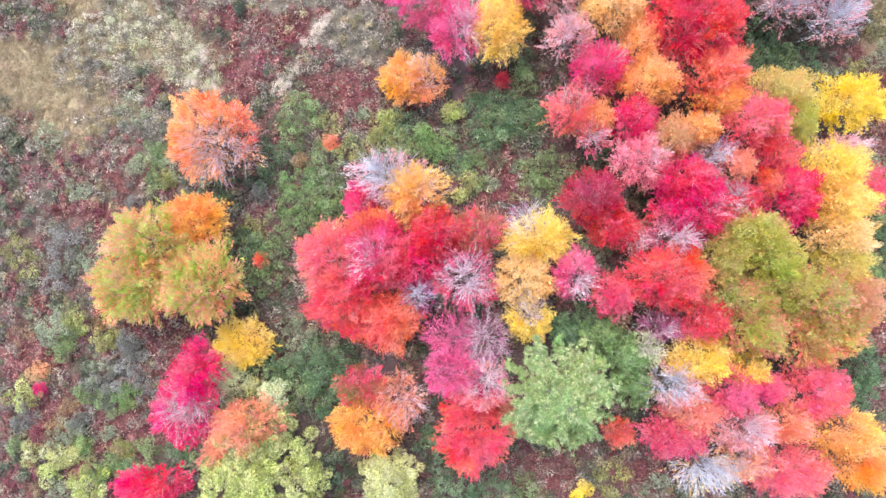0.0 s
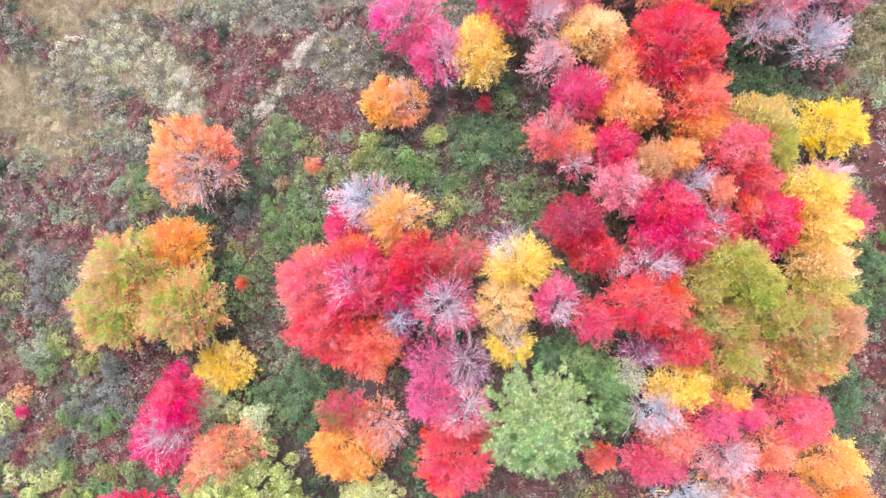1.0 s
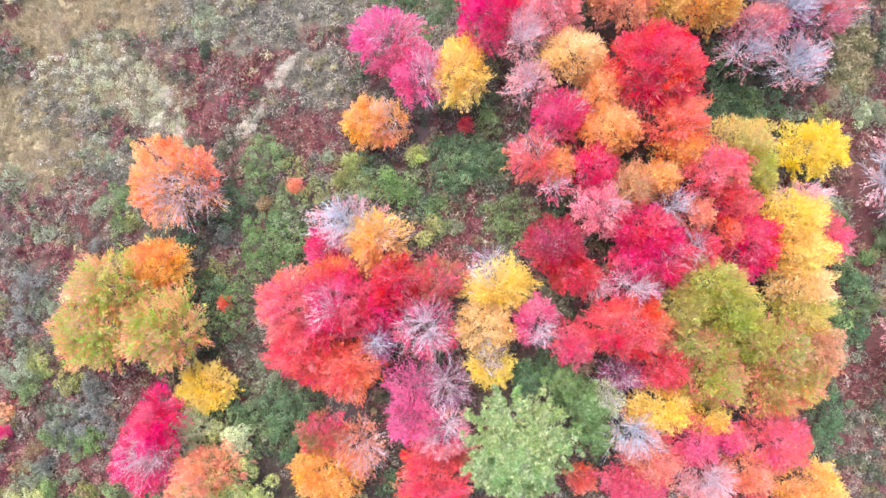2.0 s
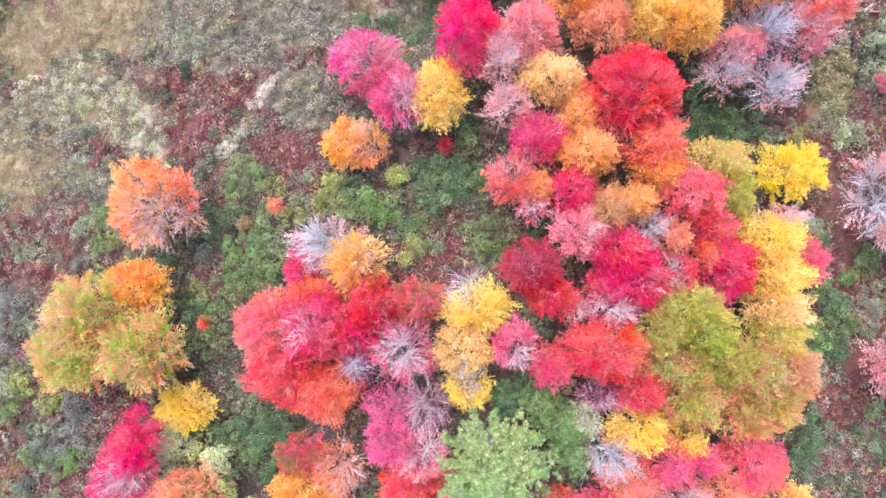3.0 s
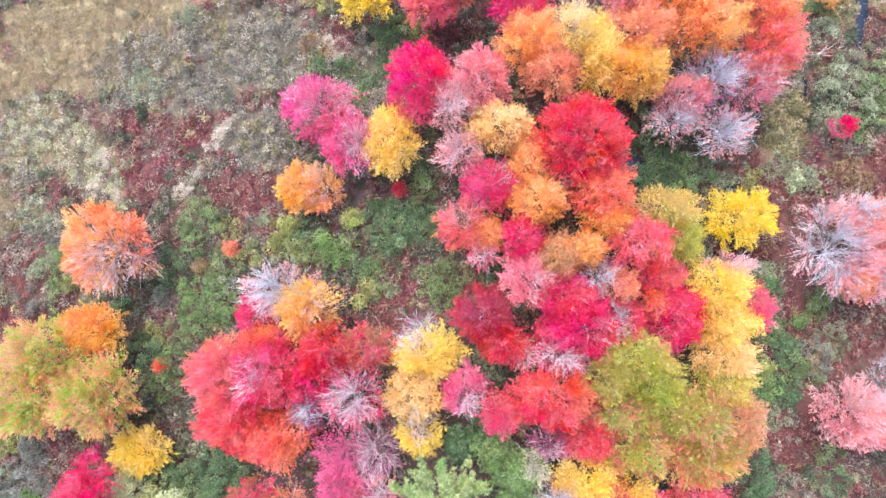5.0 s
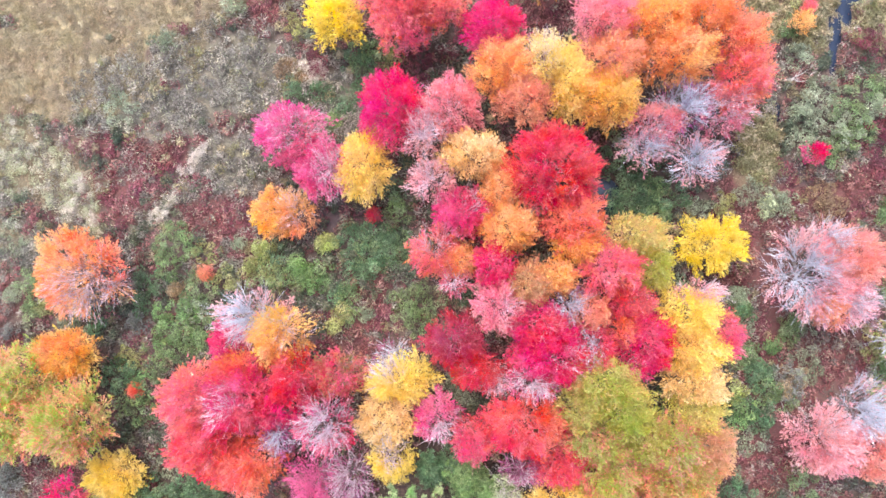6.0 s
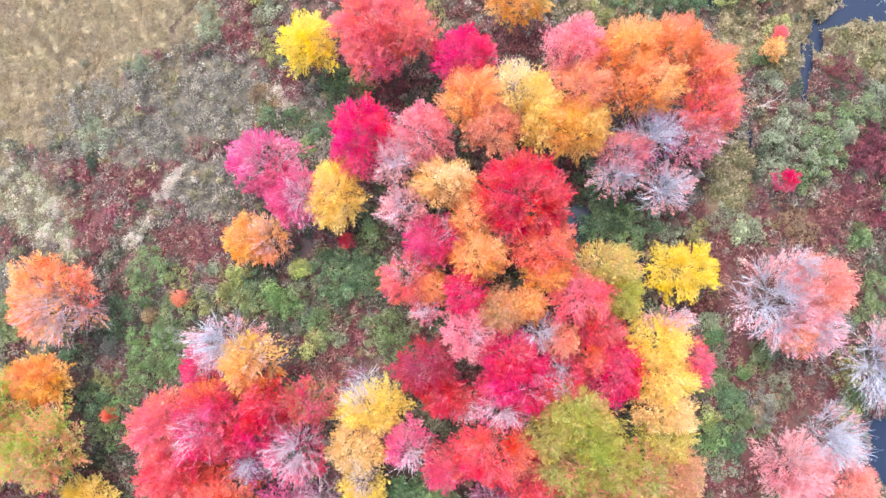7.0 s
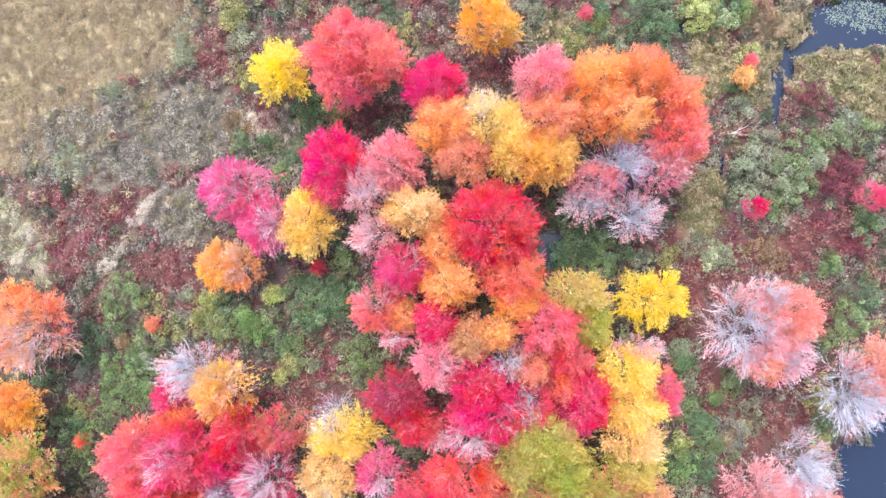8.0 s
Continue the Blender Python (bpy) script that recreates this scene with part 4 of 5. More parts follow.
bush(-3.37, 6.14, 1.4, 1.09, "olive_bush")
bush(-0.43, 8.57, 1.5, 0.70, "lime")
bush(1.84, 8.72, 1.5, 1.41, "dark_green")
bush(3.29, 8.07, 1.5, 1.41, "dark_green")
bush(2.15, 7.11, 1.3, 1.09, "dark_green")
bush(4.58, 8.40, 1.4, 1.09, "dark_green")
bush(0.69, 5.49, 1.3, 1.03, "green")
bush(0.37, 4.36, 1.3, 0.77, "olive_bush")
bush(5.23, 5.33, 1.6, 1.34, "green")
bush(4.91, 3.88, 1.4, 1.15, "green")
bush(3.61, 10.35, 1.4, 1.09, "green")
bush(3.45, 11.50, 1.3, 0.96, "dark_green")
bush(7.27, 0.26, 2.3, 1.38, "grey_green")
bush(16.47, 13.72, 2.1, 1.45, "dark_green")
bush(17.08, 11.97, 2.1, 1.51, "dark_green")
bush(18.22, 11.04, 1.9, 1.46, "green")
bush(16.24, 10.76, 1.6, 0.96, "dark_green")
bush(25.60, 10.91, 1.4, 1.09, "grey_green")
bush(24.14, 1.23, 1.7, 0.96, "dark_green")
bush(24.63, 0.12, 1.6, 0.96, "green")
bush(23.15, -1.12, 1.8, 1.14, "bright_green")
bush(23.83, -2.72, 1.6, 1.09, "grey_green")
bush(24.18, -1.62, 1.5, 0.83, "dark_green")
bush(26.03, 0.76, 1.6, 1.09, "sand_bush")
bush(22.60, -6.74, 1.9, 1.27, "dark_green")
bush(22.19, -7.72, 1.7, 1.08, "dark_green")
bush(26.84, -6.74, 1.7, 1.27, "dark_green")
bush(26.63, -5.22, 1.5, 1.15, "green")
bush(23.04, 5.49, 1.4, 0.77, "grey_green")
bush(26.23, 3.90, 1.2, 0.77, "green")
bush(19.00, -0.06, 3.4, 1.22, "dark_green")
bush(27.62, 16.86, 1.7, 1.48, "grey_green")
bush(29.33, 15.88, 1.8, 1.41, "green")
bush(30.29, 17.17, 1.8, 1.28, "green")
bush(28.91, 15.09, 1.6, 1.48, "grey_green")
bush(27.03, 15.75, 1.5, 1.23, "grey_green")
bush(30.22, 14.78, 1.5, 1.16, "green")
bush(26.15, 20.99, 1.4, 0.84, "green")
bush(26.81, 19.37, 1.3, 0.98, "grey_green")
bush(27.16, 22.48, 1.3, 0.98, "lime")
bush(30.83, 19.84, 1.3, 1.37, "maroon")
bush(31.72, 10.43, 1.2, 0.85, "green")
bush(32.90, 7.23, 1.7, 1.42, "green")
bush(33.75, 8.67, 1.6, 1.29, "dark_green")
bush(33.96, 12.19, 1.6, 1.29, "dark_green")
bush(25.94, 0.64, 1.5, 1.42, "blue_grey")
bush(24.33, 0.96, 1.6, 1.03, "dark_green")
bush(23.41, 2.21, 1.5, 0.97, "green")
bush(22.36, -1.24, 1.8, 1.41, "bright_green")
bush(24.34, -0.49, 1.5, 1.10, "dark_green")
bush(23.29, 4.44, 1.4, 0.91, "dark_green")
bush(31.35, 2.91, 1.5, 1.29, "olive_bush")
bush(19.88, 5.90, 1.7, 0.90, "grey_green")
bush(19.26, 11.20, 1.7, 1.48, "dark_green")
bush(17.32, 11.04, 1.8, 1.48, "dark_green")
bush(17.80, 12.65, 1.8, 1.28, "dark_green")
bush(18.64, 10.23, 1.5, 1.10, "green")
bush(23.84, 11.54, 1.3, 1.11, "grey_green")
bush(25.12, 10.74, 1.3, 1.11, "grey_green")
bush(22.39, 10.73, 1.3, 0.85, "olive_bush")
bush(1.34, 19.23, 1.6, 1.29, "dark_green")
bush(2.46, 19.76, 1.4, 0.97, "green")
bush(3.28, 19.28, 1.3, 0.78, "olive_bush")
bush(14.44, 25.09, 1.7, 1.29, "grey_green")
bush(16.76, 23.20, 1.3, 0.98, "olive_bush")
bush(20.59, 24.85, 1.8, 1.48, "dark_green")
bush(22.20, 24.68, 1.8, 1.48, "dark_green")
bush(24.08, 24.94, 2.0, 1.47, "lime")
bush(25.56, 24.14, 1.3, 1.11, "sand_bush")
bush(25.83, 25.07, 1.5, 1.29, "dark_green")
bush(27.82, 24.62, 1.3, 1.43, "sand_bush")
bush(18.36, 24.59, 1.6, 1.29, "dark_green")
bush(-3.44, 25.32, 1.3, 1.11, "olive_bush")
bush(-2.75, 23.80, 1.3, 1.11, "grey_green")
bush(-6.12, 22.67, 1.2, 0.98, "grey_green")
bush(-12.81, 16.51, 1.1, 1.44, "grey_green")
bush(-10.21, 20.55, 0.9, 0.79, "grey_green")
bush(32.50, 15.43, 1.4, 1.30, "maroon")
bush(31.84, 17.37, 1.5, 1.29, "green")
bush(33.85, 18.04, 1.3, 1.11, "green")
bush(33.13, 11.56, 1.3, 0.98, "maroon")
bush(-2.60, 17.70, 0.9, 0.95, "dark_green")
bush(-1.10, 17.40, 0.9, 0.90, "dark_green")
bush(0.40, 16.90, 1.0, 1.05, "dark_green")
bush(-0.20, 15.80, 0.8, 0.70, "green")
bush(1.50, 17.70, 1.0, 0.90, "dark_green")
bush(2.67, 8.33, 1.5, 1.47, "dark_green")
bush(4.11, 4.77, 1.5, 1.28, "green")
bush(-5.77, 0.26, 1.3, 0.64, "dark_green")
bush(7.74, 5.83, 1.9, 1.08, "dark_green")
bush(7.37, -3.17, 3.2, 1.54, "dark_green")
bush(22.79, -5.71, 1.9, 1.46, "dark_green")
bush(22.40, -7.30, 1.7, 1.15, "dark_green")
bush(-11.19, -10.69, 1.7, 0.96, "green")
bush(-24.02, -4.32, 1.4, 1.09, "grey_green")
bush(-22.48, -3.82, 1.5, 0.96, "lime")
bush(-23.27, -4.83, 1.2, 0.90, "green")
bush(-21.53, -3.85, 0.9, 0.71, "sand_bush")
bush(-21.01, -4.93, 0.9, 0.78, "olive_bush")
bush(-23.81, -5.49, 1.1, 0.84, "green")
bush(-26.06, -4.36, 0.9, 0.97, "sand_bush")
bush(-25.77, -0.39, 0.9, 1.10, "olive_bush")
bush(-26.46, 0.61, 0.9, 1.10, "olive_bush")
bush(-20.53, 0.93, 1.1, 0.71, "grey_green")
bush(-19.43, -4.98, 1.2, 0.97, "blue_grey")
bush(-19.39, -5.95, 1.3, 1.29, "blue_grey")
bush(-21.21, -6.45, 1.3, 1.16, "grey_green")
bush(-18.54, -7.57, 1.3, 1.09, "blue_grey")
bush(-22.11, -7.78, 1.1, 0.84, "green")
bush(-19.70, -8.07, 1.3, 0.97, "bright_green")
bush(-21.07, -8.09, 1.2, 0.84, "green")
bush(-25.15, -7.60, 1.4, 0.96, "olive_bush")
bush(-23.20, -8.64, 0.8, 0.78, "sand_bush")
bush(-22.47, -9.67, 0.9, 0.78, "blue_grey")
bush(-24.02, -9.96, 0.8, 0.84, "sand_bush")
bush(-22.25, -10.89, 1.1, 0.71, "bright_green")
bush(-23.24, -11.55, 1.1, 0.78, "pale_lime")
bush(-19.91, -11.20, 1.1, 0.91, "olive_bush")
bush(-20.29, -11.79, 1.4, 0.96, "green")
bush(-18.51, -11.47, 1.3, 1.29, "green")
bush(-16.86, -11.62, 1.3, 1.09, "dark_green")
bush(-15.70, -11.77, 1.3, 0.97, "green")
bush(-24.08, -11.23, 1.1, 0.65, "pale_lime")
bush(-20.86, -12.24, 1.6, 1.09, "bright_green")
bush(-25.71, -9.31, 0.8, 1.10, "blue_grey")
bush(-26.34, -12.93, 0.8, 1.10, "maroon")
bush(-25.07, -6.67, 0.8, 0.78, "salmon_olive")
bush(-23.60, -13.54, 0.9, 0.97, "grey_green")
bush(-19.23, 5.56, 1.1, 0.71, "grey_green")
bush(-17.90, 5.88, 1.1, 0.78, "green")
bush(-18.05, 4.56, 1.1, 0.84, "green")
bush(-17.42, 4.73, 0.9, 0.65, "olive_bush")
bush(-24.60, 7.29, 0.7, 1.11, "grey_green")
bush(-19.54, 8.76, 0.7, 1.30, "grey_green")
bush(-5.83, 8.49, 0.8, 0.52, "grey_green")
bush(-4.48, 8.10, 1.2, 0.65, "lime")
bush(-3.50, 7.92, 1.3, 0.97, "dark_green")
bush(-5.15, 7.14, 1.1, 0.58, "olive_bush")
bush(-6.44, 6.46, 1.3, 1.09, "olive_bush")
bush(-4.14, 6.76, 1.4, 1.28, "green")
bush(-2.19, 7.08, 1.4, 0.83, "bright_green")
bush(-1.21, 6.25, 1.5, 1.02, "bright_green")
bush(-0.72, 8.36, 1.5, 0.64, "lime")
bush(0.73, 8.69, 1.4, 1.09, "dark_green")
bush(2.03, 7.88, 1.3, 1.29, "green")
bush(3.65, 8.04, 1.3, 1.29, "green")
bush(1.06, 6.76, 1.2, 0.97, "dark_green")
bush(0.08, 5.46, 1.2, 0.90, "dark_green")
bush(0.89, 4.32, 1.2, 0.84, "green")
bush(-0.08, 3.68, 1.1, 0.58, "lime")
bush(1.71, 4.34, 0.9, 0.52, "grey_green")
bush(-8.38, 4.50, 1.4, 1.28, "grey_green")
bush(-10.00, 4.17, 1.5, 1.09, "bright_green")
bush(-8.67, 3.18, 1.6, 1.28, "green")
bush(-10.32, 2.54, 1.5, 1.09, "bright_green")
bush(-7.87, 2.86, 1.5, 1.09, "green")
bush(-11.38, 4.86, 1.2, 1.10, "dark_green")
bush(-12.21, 1.75, 1.1, 1.10, "olive_bush")
bush(-9.26, 5.68, 1.1, 0.71, "sand_bush")
bush(-11.73, 3.72, 1.1, 0.97, "blue_grey")
bush(23.31, 4.75, 1.3, 0.72, "green")
bush(23.47, 3.63, 1.3, 0.72, "grey_green")
bush(25.09, 2.66, 1.2, 0.59, "bright_green")
bush(25.86, 3.48, 1.3, 0.98, "green")
bush(27.02, 3.80, 1.2, 0.91, "grey_green")
bush(24.04, 1.42, 1.5, 0.84, "dark_green")
bush(22.96, -0.06, 1.3, 0.78, "lime")
bush(25.64, -0.34, 1.4, 0.97, "green")
bush(26.96, 1.41, 1.3, 1.30, "grey_green")
bush(30.99, 2.54, 1.2, 1.04, "lime")
bush(31.12, 0.15, 1.2, 0.91, "lime")
bush(31.33, 1.57, 1.1, 0.85, "green")
bush(32.29, 6.11, 1.6, 1.29, "green")
bush(33.40, 5.12, 1.2, 0.78, "olive_bush")
bush(26.76, 14.31, 1.3, 1.11, "grey_green")
bush(28.36, 13.50, 1.3, 1.11, "green")
bush(30.84, 16.38, 1.6, 0.97, "grey_green")
bush(28.97, 14.30, 1.4, 0.97, "green")
bush(32.59, 16.10, 1.2, 1.30, "maroon")
bush(31.62, 15.13, 1.2, 1.17, "maroon")
bush(32.89, 14.32, 1.2, 1.17, "maroon")
bush(31.35, 13.03, 0.9, 1.11, "maroon")
bush(32.90, 18.70, 1.3, 0.78, "grey_green")
bush(27.95, 11.40, 0.9, 1.11, "sand_bush")
bush(28.59, 10.58, 0.9, 0.98, "sand_bush")
bush(31.68, 10.26, 1.3, 0.78, "bright_green")
bush(24.83, 10.74, 1.2, 0.78, "silver_green")
bush(33.74, 12.85, 1.4, 1.10, "green")
bush(32.61, 11.57, 0.9, 0.98, "maroon")
bush(18.40, 24.68, 1.3, 0.78, "olive_bush")
bush(19.74, 23.06, 1.1, 0.52, "grey_green")
bush(24.11, 24.80, 1.9, 1.09, "lime")
bush(22.31, 23.83, 1.3, 1.30, "dark_green")
bush(26.77, 25.20, 1.6, 0.97, "bright_green")
bush(25.94, 24.52, 1.1, 0.78, "silver_green")
bush(-3.15, 25.04, 1.1, 0.98, "olive_bush")
bush(-6.17, 24.21, 1.1, 1.11, "grey_green")
bush(-2.46, 21.19, 0.9, 0.98, "olive_bush")
bush(-3.14, 18.86, 0.8, 0.79, "sand_bush")
bush(-2.12, 18.36, 0.8, 0.52, "sand_bush")
bush(-1.44, 19.01, 0.9, 0.98, "maroon")
bush(1.49, 19.25, 1.5, 1.29, "green")
bush(7.07, 24.05, 1.4, 1.30, "olive_bush")
bush(6.23, 24.75, 1.3, 1.11, "dark_green")
bush(4.60, 19.11, 1.3, 1.30, "maroon")
bush(20.96, 10.40, 1.2, 0.98, "grey_green")
bush(-25.34, -11.78, 0.8, 0.52, "sand_bush")
bush(-24.16, -12.42, 0.8, 0.55, "olive_bush")
bush(-23.31, -11.68, 0.7, 0.46, "olive_bush")
bush(-25.95, -12.91, 0.9, 0.65, "grey_green")
bush(-24.99, -13.58, 0.8, 0.58, "sand_bush")
bush(-22.91, -12.97, 0.8, 0.58, "olive_bush")
bush(-19.99, -11.18, 0.8, 0.52, "sand_bush")
bush(-20.79, -10.25, 0.9, 0.58, "grey_green")
bush(-22.63, -10.00, 0.9, 0.65, "grey_green")
bush(-25.03, -10.30, 0.8, 0.58, "maroon")
bush(-26.31, -11.01, 0.9, 0.65, "green")
bush(-19.44, -12.26, 0.9, 0.65, "dark_green")
bush(-24.01, -10.94, 0.8, 0.49, "sand_bush")
bush(-21.99, -11.26, 0.8, 0.52, "grey_green")
bush(-21.24, -12.56, 0.8, 0.52, "lime")
bush(-13.19, -6.74, 3.2, 1.11, "silver_green")
bush(-10.58, -7.79, 3.2, 0.99, "silver_green")
bush(-11.99, -7.38, 2.5, 0.75, "pale_lime")
sapling(-7.62, 6.73, 1.2, 0.58, "salmon")
sapling(-11.66, -0.06, 1.4, 0.45, "flame")
sapling(2.30, 10.10, 2.5, 0.47, "scarlet")
sapling(26.58, 21.06, 2.1, 0.70, "orange")
sapling(27.06, 21.97, 1.7, 0.45, "coral")
sapling(27.05, 13.52, 2.7, 0.72, "crimson")
sapling(33.35, 14.10, 3.2, 0.93, "coral_red")
sapling(17.67, 24.86, 1.5, 0.45, "coral")
sapling(-24.74, -7.62, 0.9, 0.45, "magenta")
sapling(-15.63, -1.37, 0.9, 0.26, "flame")
pine(4.87, -6.76, 11.0, 2.92)
green_tree(-10.40, -11.74, 6.4, 3.53, "lime", "yellow green round-crowned tree in full leaf")
green_tree(-3.81, -11.78, 4.6, 1.69, "pale_lime", "pale yellow green small tree in leaf")
pine(8.66, -5.23, 6.5, 1.41, "young green pine beside the tall pine", LEAVES["bright_green"][0])
pine(9.14, -6.70, 6.2, 1.25, "young green pine beside the tall pine", LEAVES["bright_green"][0])
pine(7.54, -4.18, 5.6, 1.15, "young green pine beside the tall pine", LEAVES["bright_green"][0])
pine(5.67, -4.10, 3.6, 1.11, "small dark green young pine", LEAVES["dark_green"][0])

# ---- low plant cover, too fine to count ----
GRASS = leaf_material("dry_grass", (184, 168, 136), (160, 146, 118), (210, 194, 164), patch=0.35, vary=(0.6, 1.25))
PALE = leaf_material("pale_reeds", (214, 216, 180), (194, 206, 162), (244, 236, 216), patch=0.5, vary=(0.6, 1.2))
BLEACHED = leaf_material("bleached_stalks", (228, 218, 200), (206, 196, 178), (246, 238, 226), patch=0.5, vary=(0.6, 1.2))
HEATH = leaf_material("maroon_heath", (164, 96, 96), (136, 90, 86), (202, 148, 140), patch=0.5, vary=(0.45, 1.3), tufts=(0.65, 1.2))
LEATHER = leaf_material("grey_heath", (156, 152, 140), (130, 128, 118), (202, 194, 180), patch=0.6, vary=(0.45, 1.35), tufts=(0.7, 1.2))
FRESH = leaf_material("green_heath", (112, 126, 98), (98, 114, 92), (150, 152, 122), patch=0.5, vary=(0.5, 1.3), tufts=(0.65, 1.2))
SEDGE = leaf_material("olive_sedge", (166, 158, 116), (144, 144, 102), (204, 190, 154), patch=0.5, vary=(0.5, 1.3))


def clumps(name, words, mat, at, count, wide, tall, leaf, width=0.6, flat=0.4):
    """A sheet of low plants: round tufts of small leaves at the places."""
    n = len(at)
    who = np.repeat(np.arange(n), count)
    r = np.sqrt(rng.random(len(who))) * wide * rng.uniform(0.6, 1.3, n)[who]
    az = rng.uniform(0, 6.283, len(who))
    top = tall * rng.uniform(0.5, 1.3, n)[who] * (1 - 0.6 * (r / wide / 1.3) ** 2)
    z = top * rng.uniform(0.25, 1.0, len(who))
    p = np.stack([at[who, 0] + r * np.cos(az), at[who, 1] + r * np.sin(az), z], 1)
    p[:, 2] += ground_height(p[:, 0], p[:, 1])
    way = np.stack([np.cos(az), np.sin(az), np.full(len(who), flat)], 1) + rng.normal(size=(len(who), 3)) * 0.6
    ob = new(name, leafy(name, *blades(p, way, leaf * rng.uniform(0.6, 1.4, len(who)), width), np.repeat(z / tall, 3), np.repeat(rng.random(n)[who], 3), mat))
    return tagged(ob, words, "shrubs", kind="stuff")


def spots(per_m2, x0=-31, x1=39, y0=-18, y1=30):
    n = int((x1 - x0) * (y1 - y0) * per_m2)
    return np.stack([rng.uniform(x0, x1, n), rng.uniform(y0, y1, n)], 1)


def in_sight(p, margin=1.2):
    """The stretch of bog that the flight passes over."""
    seen = np.zeros(len(p), bool)
    for s in np.linspace(0, 1, 11):
        seen |= (np.abs(p[:, 0] + 1.6 - 10.4 * s) < 26.4 + margin) & (np.abs(p[:, 1] - 0.7 - 10.5 * s) < 14.9 + margin)
    return seen


def under_crowns(p):
    hidden = np.zeros(len(p), bool)
    for x, y, r in COVERED:
        hidden |= (p[:, 0] - x) ** 2 + (p[:, 1] - y) ** 2 < r * r
    return hidden


cand = spots(8.4)
cand = cand[in_sight(cand)]
cand = cand[~under_crowns(cand) | (rng.random(len(cand)) < 0.2)]
cx, cy = cand[:, 0], cand[:, 1]
dry = 1 - inside("water", cx, cy, 0.12)
straw, pale, sedge = inside("straw", cx, cy), inside("pale", cx, cy), inside("sedge", cx, cy)
maroon, grey, fresh, bareg = inside("maroon", cx, cy), inside("grey", cx, cy), inside("fresh", cx, cy), inside("bare", cx, cy)
n1, n2 = wobble(cx, cy, 3.2, 21), wobble(cx, cy, 2.3, 22)
free = np.clip(1 - straw - pale - sedge - grey, 0, 1)
wt = np.stack([
    0.05 * straw,
    1.25 * pale,
    np.clip(0.52 + 0.9 * n1, 0.06, 2) * free * (1 - 0.2 * fresh) + 1.3 * maroon,
    np.clip(0.58 + 0.7 * n2, 0.14, 2) * free + 1.5 * grey + 0.6 * pale,
    np.clip(0.12 - 0.7 * n1, 0.02, 2) * free * (1 - maroon) + 0.45 * fresh,
    0.08 * free + 1.6 * sedge + 0.1 * grey,
], 1)
wt *= (dry * (1 - 0.85 * bareg) * (1 - 0.75 * straw))[:, None]
total = wt.sum(1)
roll = rng.random(len(cand)) * np.maximum(total, 0.35)
kind_of = (np.cumsum(wt, 1) < roll[:, None]).sum(1)
streak = spots(40, -31, 4, -2, 30)
streak = streak[inside("bleach", streak[:, 0], streak[:, 1], 0.5) > rng.random(len(streak))]
clumps("pale_reeds", "whitish dry reeds and lichen on open bog", PALE, cand[kind_of == 1], 80, 0.3, 0.4, 0.105, 0.34)
clumps("bleached_reeds", "bleached whitish stalks in narrow streaks", BLEACHED, streak, 70, 0.24, 0.45, 0.11, 0.3)
clumps("heath_shrubs", "low maroon heath shrubs covering the bog", HEATH, cand[kind_of == 2], 56, 0.34, 0.48, 0.12, 0.5)
clumps("leatherleaf_shrubs", "low grey green leatherleaf shrubs", LEATHER, cand[kind_of == 3], 54, 0.34, 0.5, 0.115, 0.5)
clumps("green_shrubs", "low green shrubs between the trees", FRESH, cand[kind_of == 4], 71, 0.36, 0.6, 0.13)
clumps("sedge_tufts", "olive and tan sedge tufts", SEDGE, cand[kind_of == 5], 68, 0.34, 0.5, 0.17, 0.4)

tuss = spots(2.6, -31, 0, -2, 30)
tuss = tuss[in_sight(tuss) & (inside("straw", tuss[:, 0], tuss[:, 1]) > 0.6) & (wobble(tuss[:, 0], tuss[:, 1], 2.4, 41) > -0.35)]
clumps("grass_tussocks", "dry grass tussocks in the meadow", GRASS, tuss, 46, 0.3, 0.34, 0.22, 0.16, 0.9)

# dry pale stems that stand out of the heath
st = cand[np.isin(kind_of, (1, 2, 3))]
st = np.repeat(st[rng.random(len(st)) < 0.42], 5, 0)
st = st + rng.normal(size=st.shape) * 0.16
p = np.stack([st[:, 0], st[:, 1], ground_height(st[:, 0], st[:, 1]) + rng.uniform(0.3, 0.62, len(st))], 1)
tagged(new("dry_stems", mesh_from("dry_stems", *blades(p, rng.normal(size=p.shape) * np.array([1, 1, 0.6]), rng.uniform(0.12, 0.3, len(p)), 0.11), PALE)),
       "pale dry stems standing in the heath", "stems", kind="stuff")

# dry meadow grass, lodged in swirls
g = spots(420, -31, 0, -2, 30)
g = np.concatenate([g, spots(120, 22, 39, 10, 30)])
g = g[in_sight(g)]
k = np.maximum(inside("straw", g[:, 0], g[:, 1]), 0.5 * inside("pale", g[:, 0], g[:, 1]))
k = np.maximum(k, 0.8 * inside("sedge", g[:, 0], g[:, 1])) - 1.0 * inside("track", g[:, 0], g[:, 1], 0.1)
ridge = np.sin(5.5 * g[:, 0] + 3.2 * g[:, 1] + 6.0 * wobble(g[:, 0], g[:, 1], 3.5, 33)) * wobble(g[:, 0], g[:, 1], 2.2, 34)
k = k * np.clip(0.62 + 0.75 * ridge, 0.12, 1)
g = g[rng.random(len(g)) < k]
lay = 2.6 * wobble(g[:, 0], g[:, 1], 5.0, 31) + rng.normal(size=len(g)) * 0.8
p = np.stack([g[:, 0], g[:, 1], ground_height(g[:, 0], g[:, 1]) + rng.uniform(0.06, 0.28, len(g))], 1)
way = np.stack([np.cos(lay), np.sin(lay), rng.uniform(0.05, 0.9, len(g))], 1)
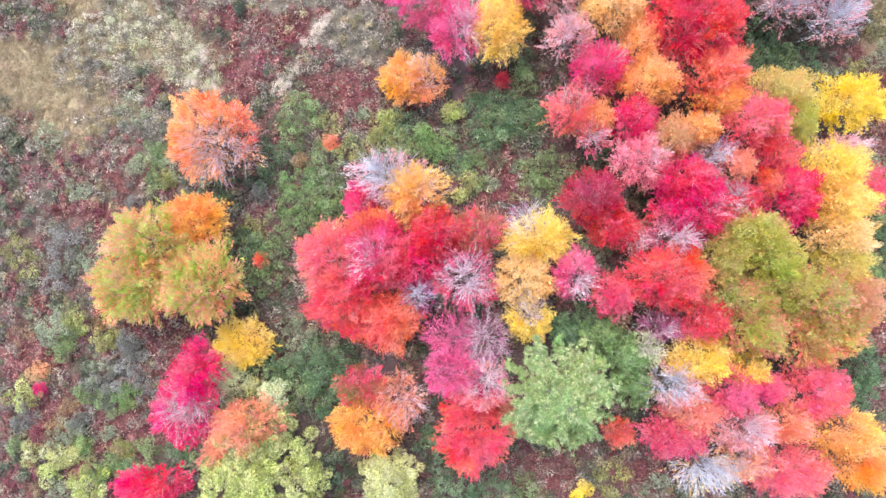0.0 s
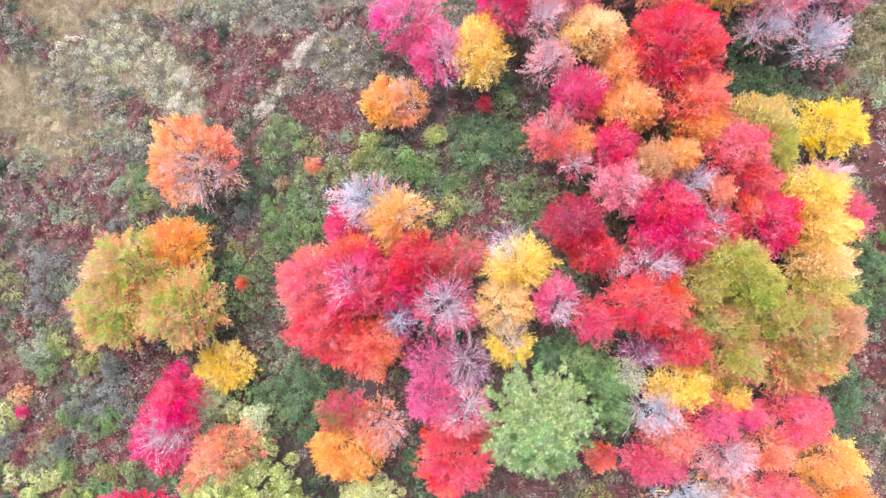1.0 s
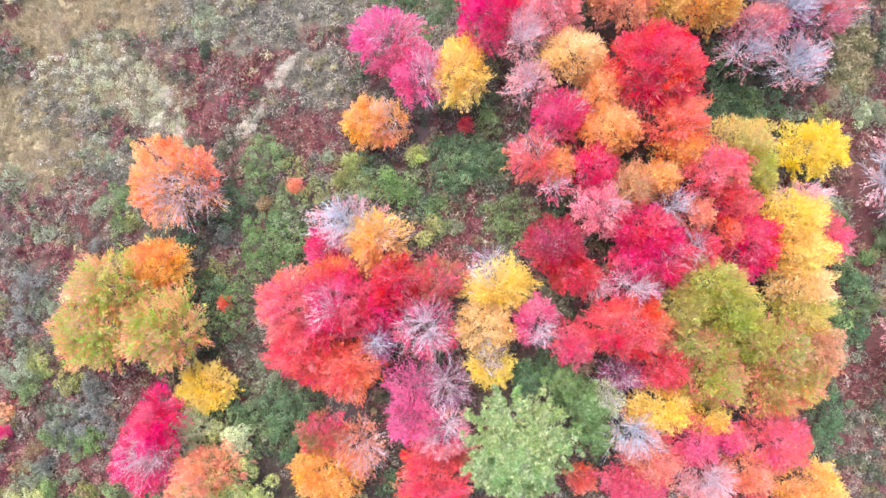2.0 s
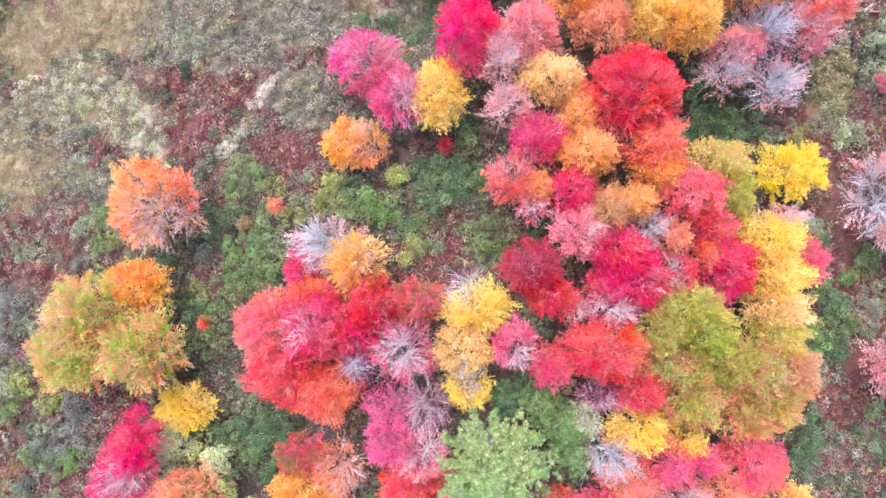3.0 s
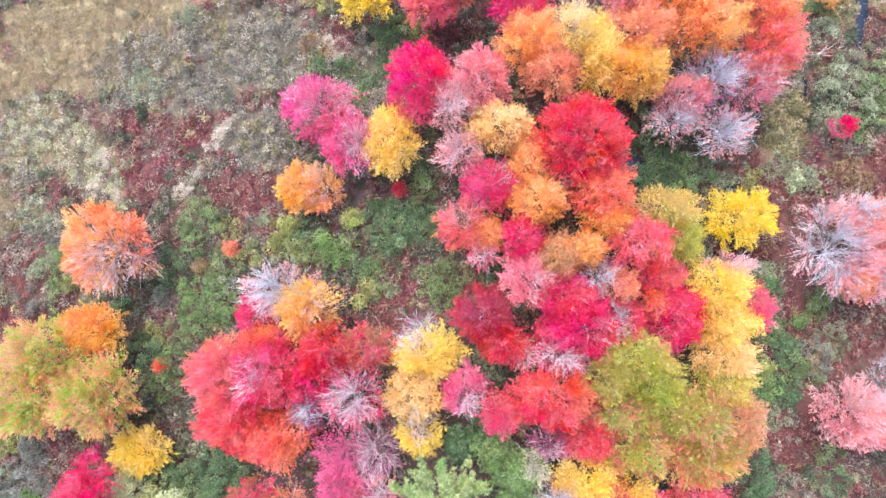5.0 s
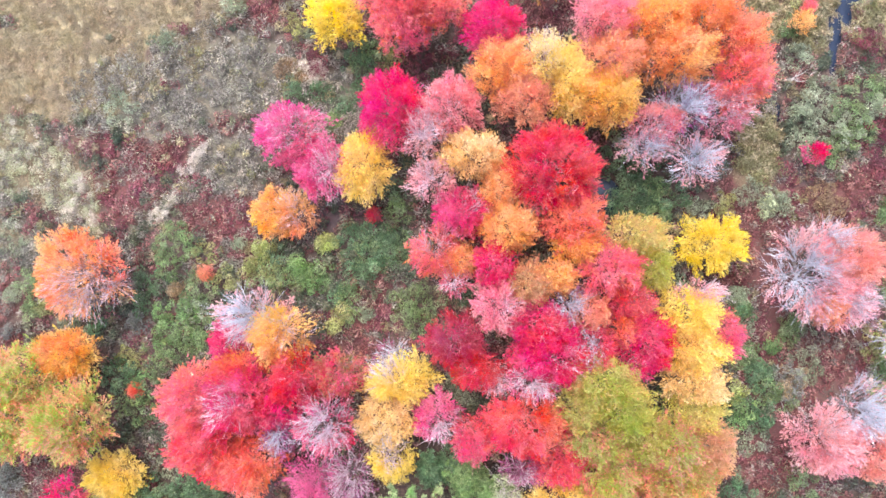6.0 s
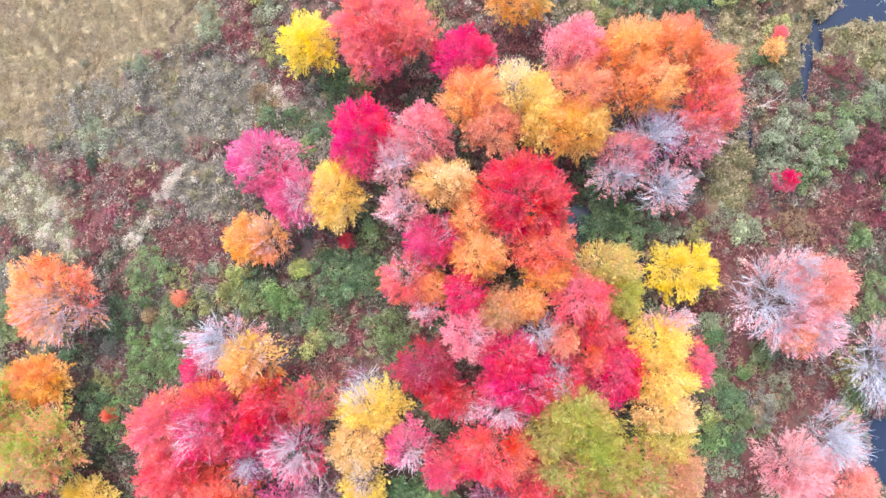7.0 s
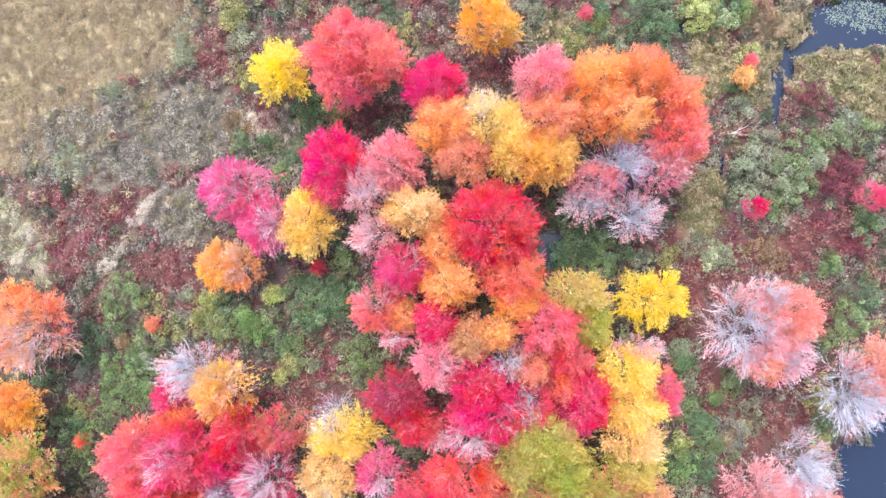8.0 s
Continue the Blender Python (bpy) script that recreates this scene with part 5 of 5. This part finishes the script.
tagged(new("meadow_grass", mesh_from("meadow_grass", *blades(p, way, rng.uniform(0.15, 0.42, len(g)), 0.1), GRASS)),
       "dry straw-coloured meadow grass lying in swirls", "grass", kind="stuff")

# floating leaves that whiten the pond
pads = spots(190, 28, 39, 20, 30)
pads = pads[(inside("water", pads[:, 0], pads[:, 1], 0.12) > 0.9) & (inside("pads", pads[:, 0], pads[:, 1]) > rng.random(len(pads)) * 1.1)]
ang = np.arange(8) * 2 * np.pi / 8
size = rng.uniform(0.018, 0.048, len(pads))[:, None]
turn = rng.uniform(0, 6.28, (len(pads), 1))
ring = np.stack([pads[:, :1] + size * np.cos(ang + turn), pads[:, 1:] + size * 0.85 * np.sin(ang + turn), np.full((len(pads), 8), WATER_Z + 0.012)], -1)
PADS = leaf_material("pale_pads", (170, 190, 172), (150, 174, 152), (192, 204, 190))
tagged(new("floating_leaves", mesh_from("floating_leaves", ring.reshape(-1, 3), np.arange(8 * len(pads)).reshape(-1, 8), PADS)),
       "pale floating leaves scattered on the pond", "water plants", kind="stuff")


def dead_branch(x, y, length, turn, lift):
    """A fallen, bleached branch with its side twigs, lying on the bog."""
    n = 9
    s = np.linspace(0, 1, 6)
    bend = rng.normal() * 0.12 * length
    main = np.stack([length * (s - 0.5), bend * 4 * s * (1 - s), lift + 0.12 + 0.1 * np.sin(3 * s)], 1)[None]
    k = rng.integers(1, 5, n)
    root = main[0, k]
    way = unit(np.stack([rng.uniform(0.3, 1.0, n), rng.choice([-1, 1], n) * rng.uniform(0.3, 0.9, n), rng.uniform(0.0, 0.5, n)], 1))
    twig = np.stack([root, root + way * rng.uniform(0.2, 0.5, (n, 1)) * length * 0.6], 1)
    ob = tagged(new("dead_branch"), "bleached dead branch lying on the bog", "branch", "dead branches")
    part("stem", mesh_from("stem", *tubes(main, np.linspace(0.02, 0.008, 6)[None], 6), DEADWOOD), ob)
    for one in twig:
        part("twig", mesh_from("twig", *tubes(one[None], np.array([[0.01, 0.005]]), 4), DEADWOOD), ob)
    ob.location = (x, y, -0.1)
    ob.rotation_euler[2] = radians(turn)
    return ob


dead_branch(26.83, 18.47, 2.2, 30, 0.25)
dead_branch(27.15, 18.14, 1.8, 10, 0.25)
dead_branch(26.59, 18.00, 1.6, 50, 0.25)
dead_branch(27.42, 18.70, 1.4, 70, 0.25)
dead_branch(26.26, -1.03, 1.8, -40, 0.25)
dead_branch(27.07, -1.50, 1.5, -60, 0.25)
dead_branch(32.32, 18.36, 1.0, 20, 0.25)
dead_branch(27.43, -5.43, 1.6, 30, 0.25)
dead_branch(26.68, -0.94, 1.5, -45, 0.25)
